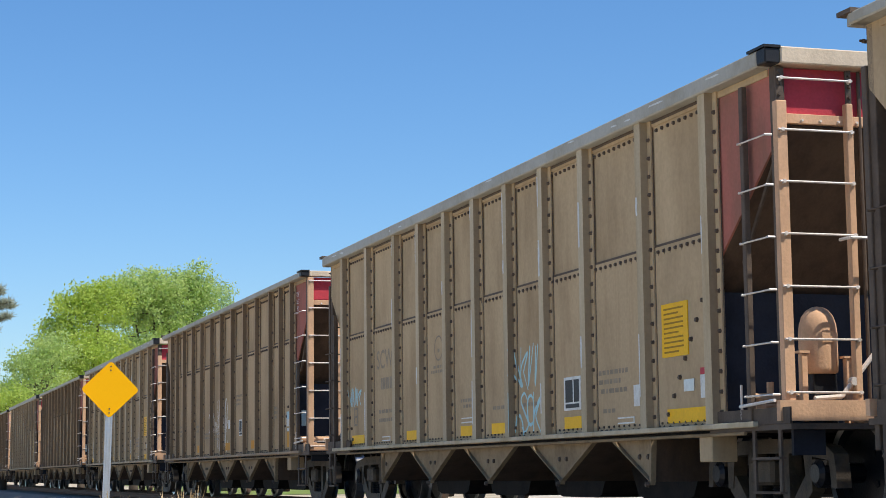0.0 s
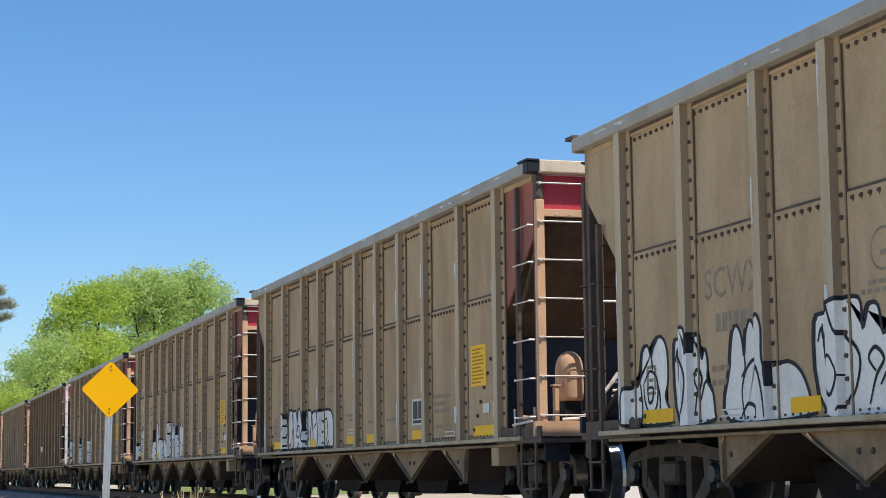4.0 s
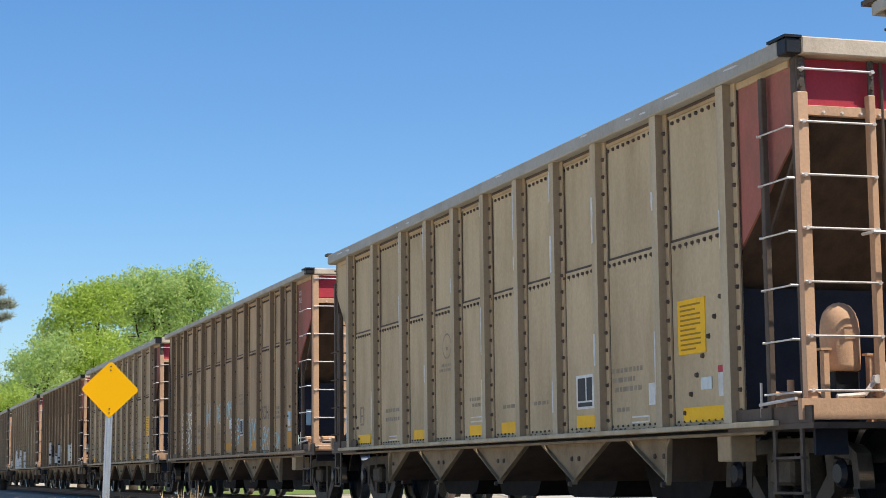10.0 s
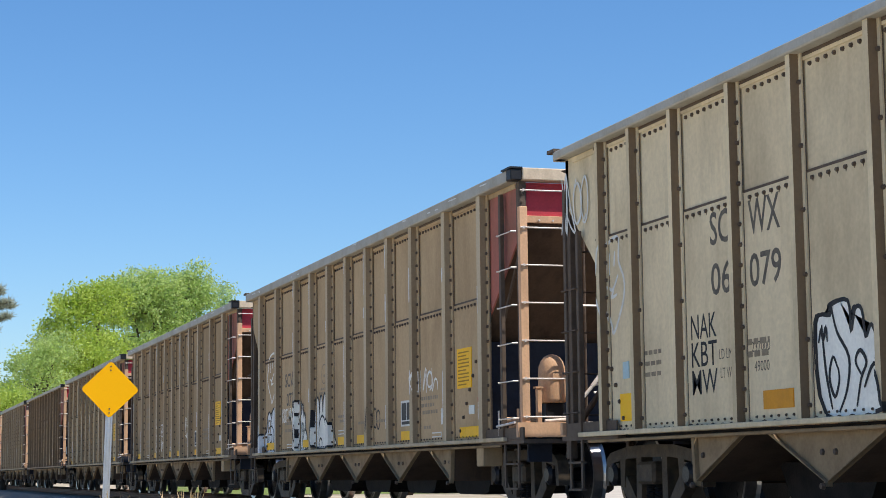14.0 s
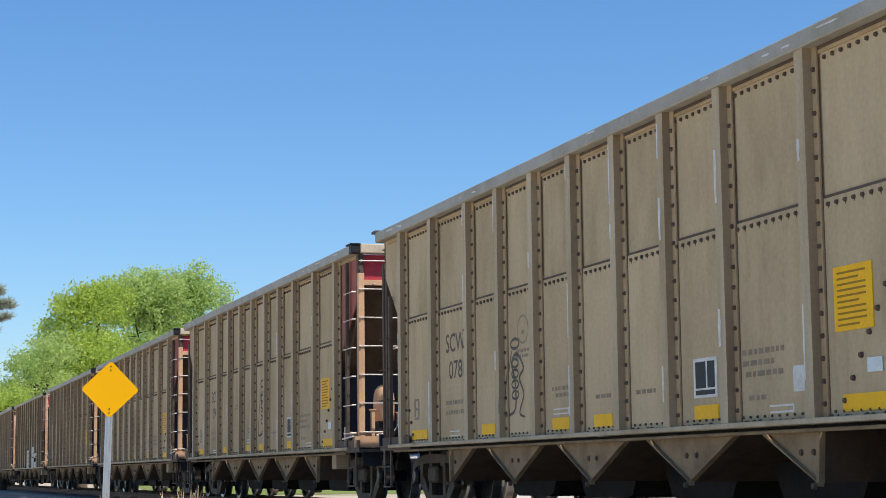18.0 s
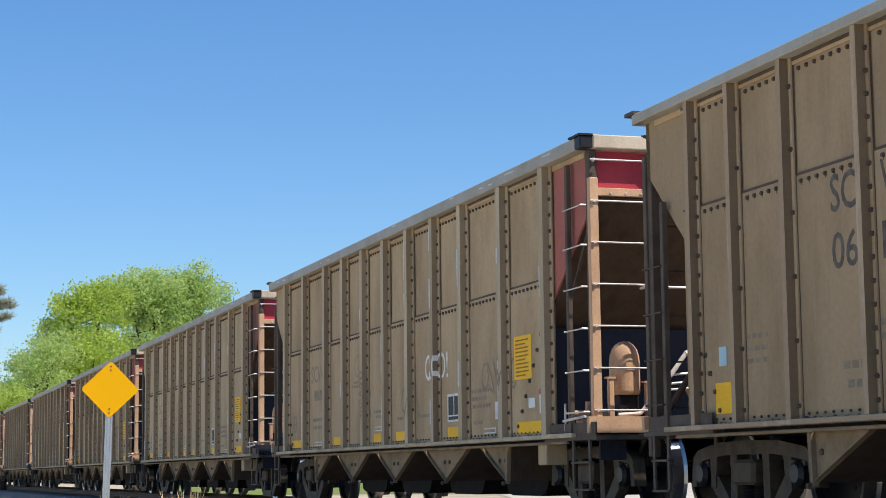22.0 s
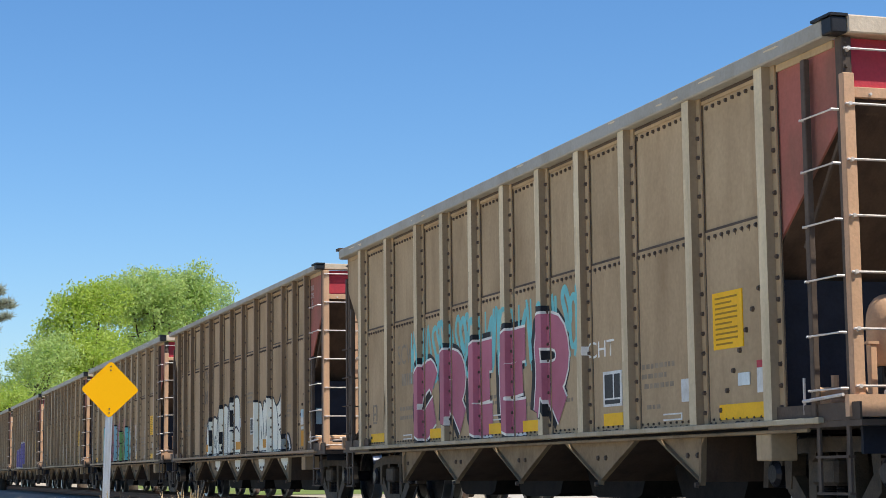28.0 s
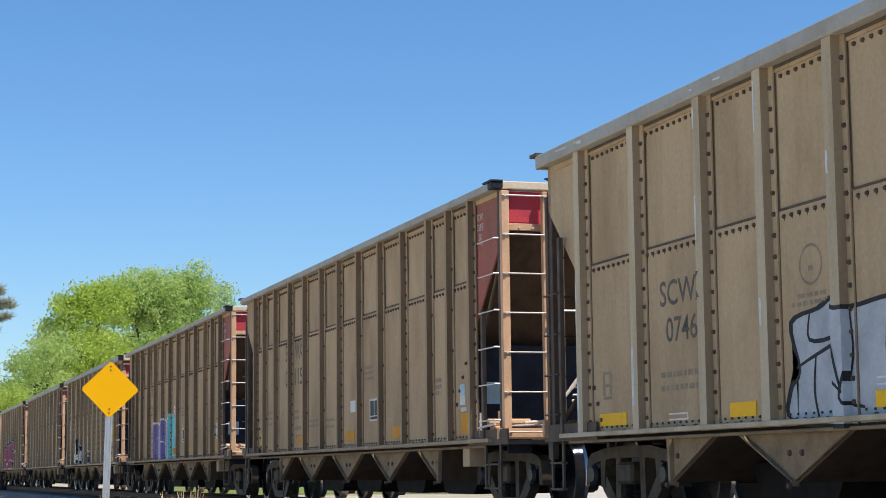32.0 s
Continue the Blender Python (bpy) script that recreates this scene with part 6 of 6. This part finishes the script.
CROWNS = []
for px, depth, lobes, count, size, mat, seed, label in (
        (245, 118, ((-1.7, 0, 11.4, 2.3, 2.8), (0.7, 0.5, 11.3, 2.8, 2.9), (2.2, -0.5, 12.2, 1.5, 2.3), (-0.6, -0.8, 11.6, 2.4, 2.5), (3.0, 0.3, 9.4, 1.6, 2.4), (0.6, -1.5, 7.6, 3.4, 2.8), (-2.0, -1.5, 7.0, 2.6, 2.8)), 52000, 0.105, LEAF, 3, "broad fresh green tree in spring leaf"),
        (112, 114, ((-0.8, 0, 10.5, 1.4, 1.9), (1.0, 0.3, 11.1, 1.8, 2.1), (-1.7, 0, 8.9, 1.35, 1.9), (-2.4, 0.2, 7.2, 1.3, 1.6), (0.4, -1.0, 7.4, 2.4, 2.6), (-1.6, -0.8, 6.0, 2.2, 2.4)), 26000, 0.105, LEAF_YOUNG, 5, "yellow-green tree in young leaf"),
        (360, 122, ((0.0, 0, 12.1, 0.8, 2.1), (0.5, 0.2, 10.4, 1.2, 2.0), (-0.6, 0, 9.4, 1.4, 2.2), (0.2, 0, 6.5, 1.7, 2.2)), 9500, 0.10, LEAF_PALE, 8, "slender pale green tree"),
        (24, 108, ((0.2, 0, 6.5, 1.9, 2.0), (-1.3, 0.4, 5.0, 1.8, 1.7), (1.2, 0.2, 7.6, 1.3, 1.7), (1.0, -0.6, 4.0, 2.0, 1.8)), 16000, 0.085, LEAF, 11, "low bright green tree"),
        (-25, 104, ((0.0, 0, 4.6, 1.7, 1.7), (0.9, 0.2, 3.4, 1.5, 1.5)), 7000, 0.085, LEAF_YOUNG, 14, "low bushy tree in young leaf"),
        (200, 130, ((-2.4, 0, 9.0, 2.6, 2.8), (2.0, 0, 9.6, 2.6, 2.6), (0.0, 0, 6.0, 3.0, 2.6)), 20000, 0.10, LEAF_YOUNG, 17, "light green tree behind the broad one")):
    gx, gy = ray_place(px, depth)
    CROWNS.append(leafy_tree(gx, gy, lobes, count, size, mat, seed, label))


def pine(x, y, seed):
    """A tall thin pine with whorls of drooping boughs, tufts of needles along each."""
    rng = np.random.default_rng(seed)
    tree = new("pine_tree")
    tree.matrix_basis = pose(x, y, GROUND)
    tagged(tree, "dark green pine with tufted boughs", "tree")
    bm = bmesh.new()
    tube(bm, (0, 0, -0.3), (0.05, 0, 4.5), 0.17, 10, 0.12)
    tube(bm, (0.05, 0, 4.48), (0, 0, 8.8), 0.12, 10, 0.03)
    part("trunk", bm, BARK, tree)
    vs, fs = [], []
    for h in np.arange(3.4, 8.6, 0.42):
        for a in np.arange(0, math.tau, math.tau / 6) + rng.uniform(0, 1):
            reach = (0.5 + 1.0 * math.exp(-((h - 6.2) / 0.7) ** 2)) * rng.uniform(0.85, 1.0)
            tip = Vector((reach * math.cos(a), reach * math.sin(a), h + 0.25))
            bm = bmesh.new()
            tube(bm, (0, 0, h), tip, 0.028, 5, 0.01)
            part("bough", bm, BARK, tree)
            for f in np.linspace(0.3, 1.0, 9):
                hub = Vector((0, 0, h)).lerp(tip, float(f))
                for _ in range(150):
                    d = Vector(rng.normal(size=3)).normalized()
                    d.z = d.z * 0.7 + 0.2
                    e = d.cross(Vector(rng.normal(size=3))).normalized() * 0.012
                    q = hub + d * float(rng.uniform(0.16, 0.34))
                    i = len(vs)
                    vs += [tuple(hub + e), tuple(hub - e), tuple(q)]
                    fs.append((i, i + 1, i + 2))
    me = bpy.data.meshes.new("needles")
    me.from_pydata(vs, [], fs)
    me.materials.append(NEEDLE)
    ob = new("needles", me)
    ob.parent = tree
    ob["kind"] = "stuff"


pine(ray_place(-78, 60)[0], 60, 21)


def grass_tuft(x, y, count, tall, seed):
    """A tuft of tall dry grass with bent seed heads."""
    rng = np.random.default_rng(seed)
    vs, fs = [], []
    for _ in range(count):
        a, lean, h = rng.uniform(0, math.tau), rng.uniform(0.05, 0.45), tall * rng.uniform(0.6, 1.0)
        bx, by = rng.normal(size=2) * 0.10
        w = 0.010
        side = Vector((-math.sin(a), math.cos(a), 0)) * w
        ps = [Vector((bx + math.cos(a) * lean * h * t * t, by + math.sin(a) * lean * h * t * t, h * t * (1 - 0.15 * lean * t))) for t in (0, 0.35, 0.7, 1.0)]
        i = len(vs)
        for j, p in enumerate(ps):
            k = (1.0, 0.9, 0.9, 0.2)[j] * (1.8 if j == 2 else 1)
            vs += [tuple(p - side * k), tuple(p + side * k)]
        fs += [(i + 2 * j, i + 2 * j + 1, i + 2 * j + 3, i + 2 * j + 2) for j in range(3)]
    me = bpy.data.meshes.new("grass_tuft")
    me.from_pydata(vs, [], fs)
    me.materials.append(DRY)
    ob = new("grass_tuft", me)
    ob.matrix_basis = pose(x, y, GROUND)
    tagged(ob, "tuft of tall dry straw-coloured grass", "grass", kind="stuff")


for px, depth, n, tall, seed in ((168, 27.0, 60, 0.92, 1), (290, 25.0, 70, 1.0, 2), (20, 30.0, 50, 0.72, 3)):
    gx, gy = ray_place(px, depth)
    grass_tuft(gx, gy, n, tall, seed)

# wooden ties under the rails, the nearest as pieces of the track bed
bed = bpy.data.objects["ballast_bed"]
one = None
for i in range(60):
    m = pose(MID, 12 + i * 0.53, -0.25, 0, 0, (i * 37 % 11 - 5) * 0.12)
    if one is None:
        one = part("tie", B(-1.3, 1.3, -0.115, 0.115, -0.09, 0.075, bevel=0.012), TIE, bed)
        one.matrix_basis = m
    else:
        again(one, m)


# ---- all that moves: each car rolls forward on turning wheels, the crowns sway
def motions():
    seconds = sorted(PASSED)
    for k, car in CARS.items():
        walk(car, [(t, pose(SIDE, START + PITCH * (PASSED[t] - k), 0)) for t in seconds])
    passed = {n: float(np.interp(n / FPS, seconds, [PASSED[s] for s in seconds])) for n in range(0, 32 * FPS + 1)}
    order = {car: k for k, car in CARS.items()}
    for w in [o for o in scene.objects if o.name.startswith("wheelset")]:
        # the wheels turn while the car is near enough for them to be told apart
        k, y = order[w.parent.parent], w.matrix_basis.translation.y
        near = [n for n in passed if -0.1 < passed[n] - k < 1.0]
        if not near:
            continue
        rows = [(n / FPS, pose(0, y, 0.457) @ Matrix.Rotation(-PITCH * passed[n] / 0.457 % math.tau, 4, "X")) for n in near]
        if near[0] > 0:
            rows.insert(0, (0.0, rows[0][1]))
        if near[-1] < 32 * FPS:
            rows.append((32.0, rows[-1][1]))
        walk(w, rows)
    for i, crown in enumerate(CROWNS):
        rows = [(t, pose(0, 0, 0, 0.12 * math.sin(0.9 * t + i), 0.35 * math.sin(0.55 * t + 1.7 * i) * math.cos(0.21 * t), 0)) for t in range(0, 33)]
        walk(crown, rows)


motions()
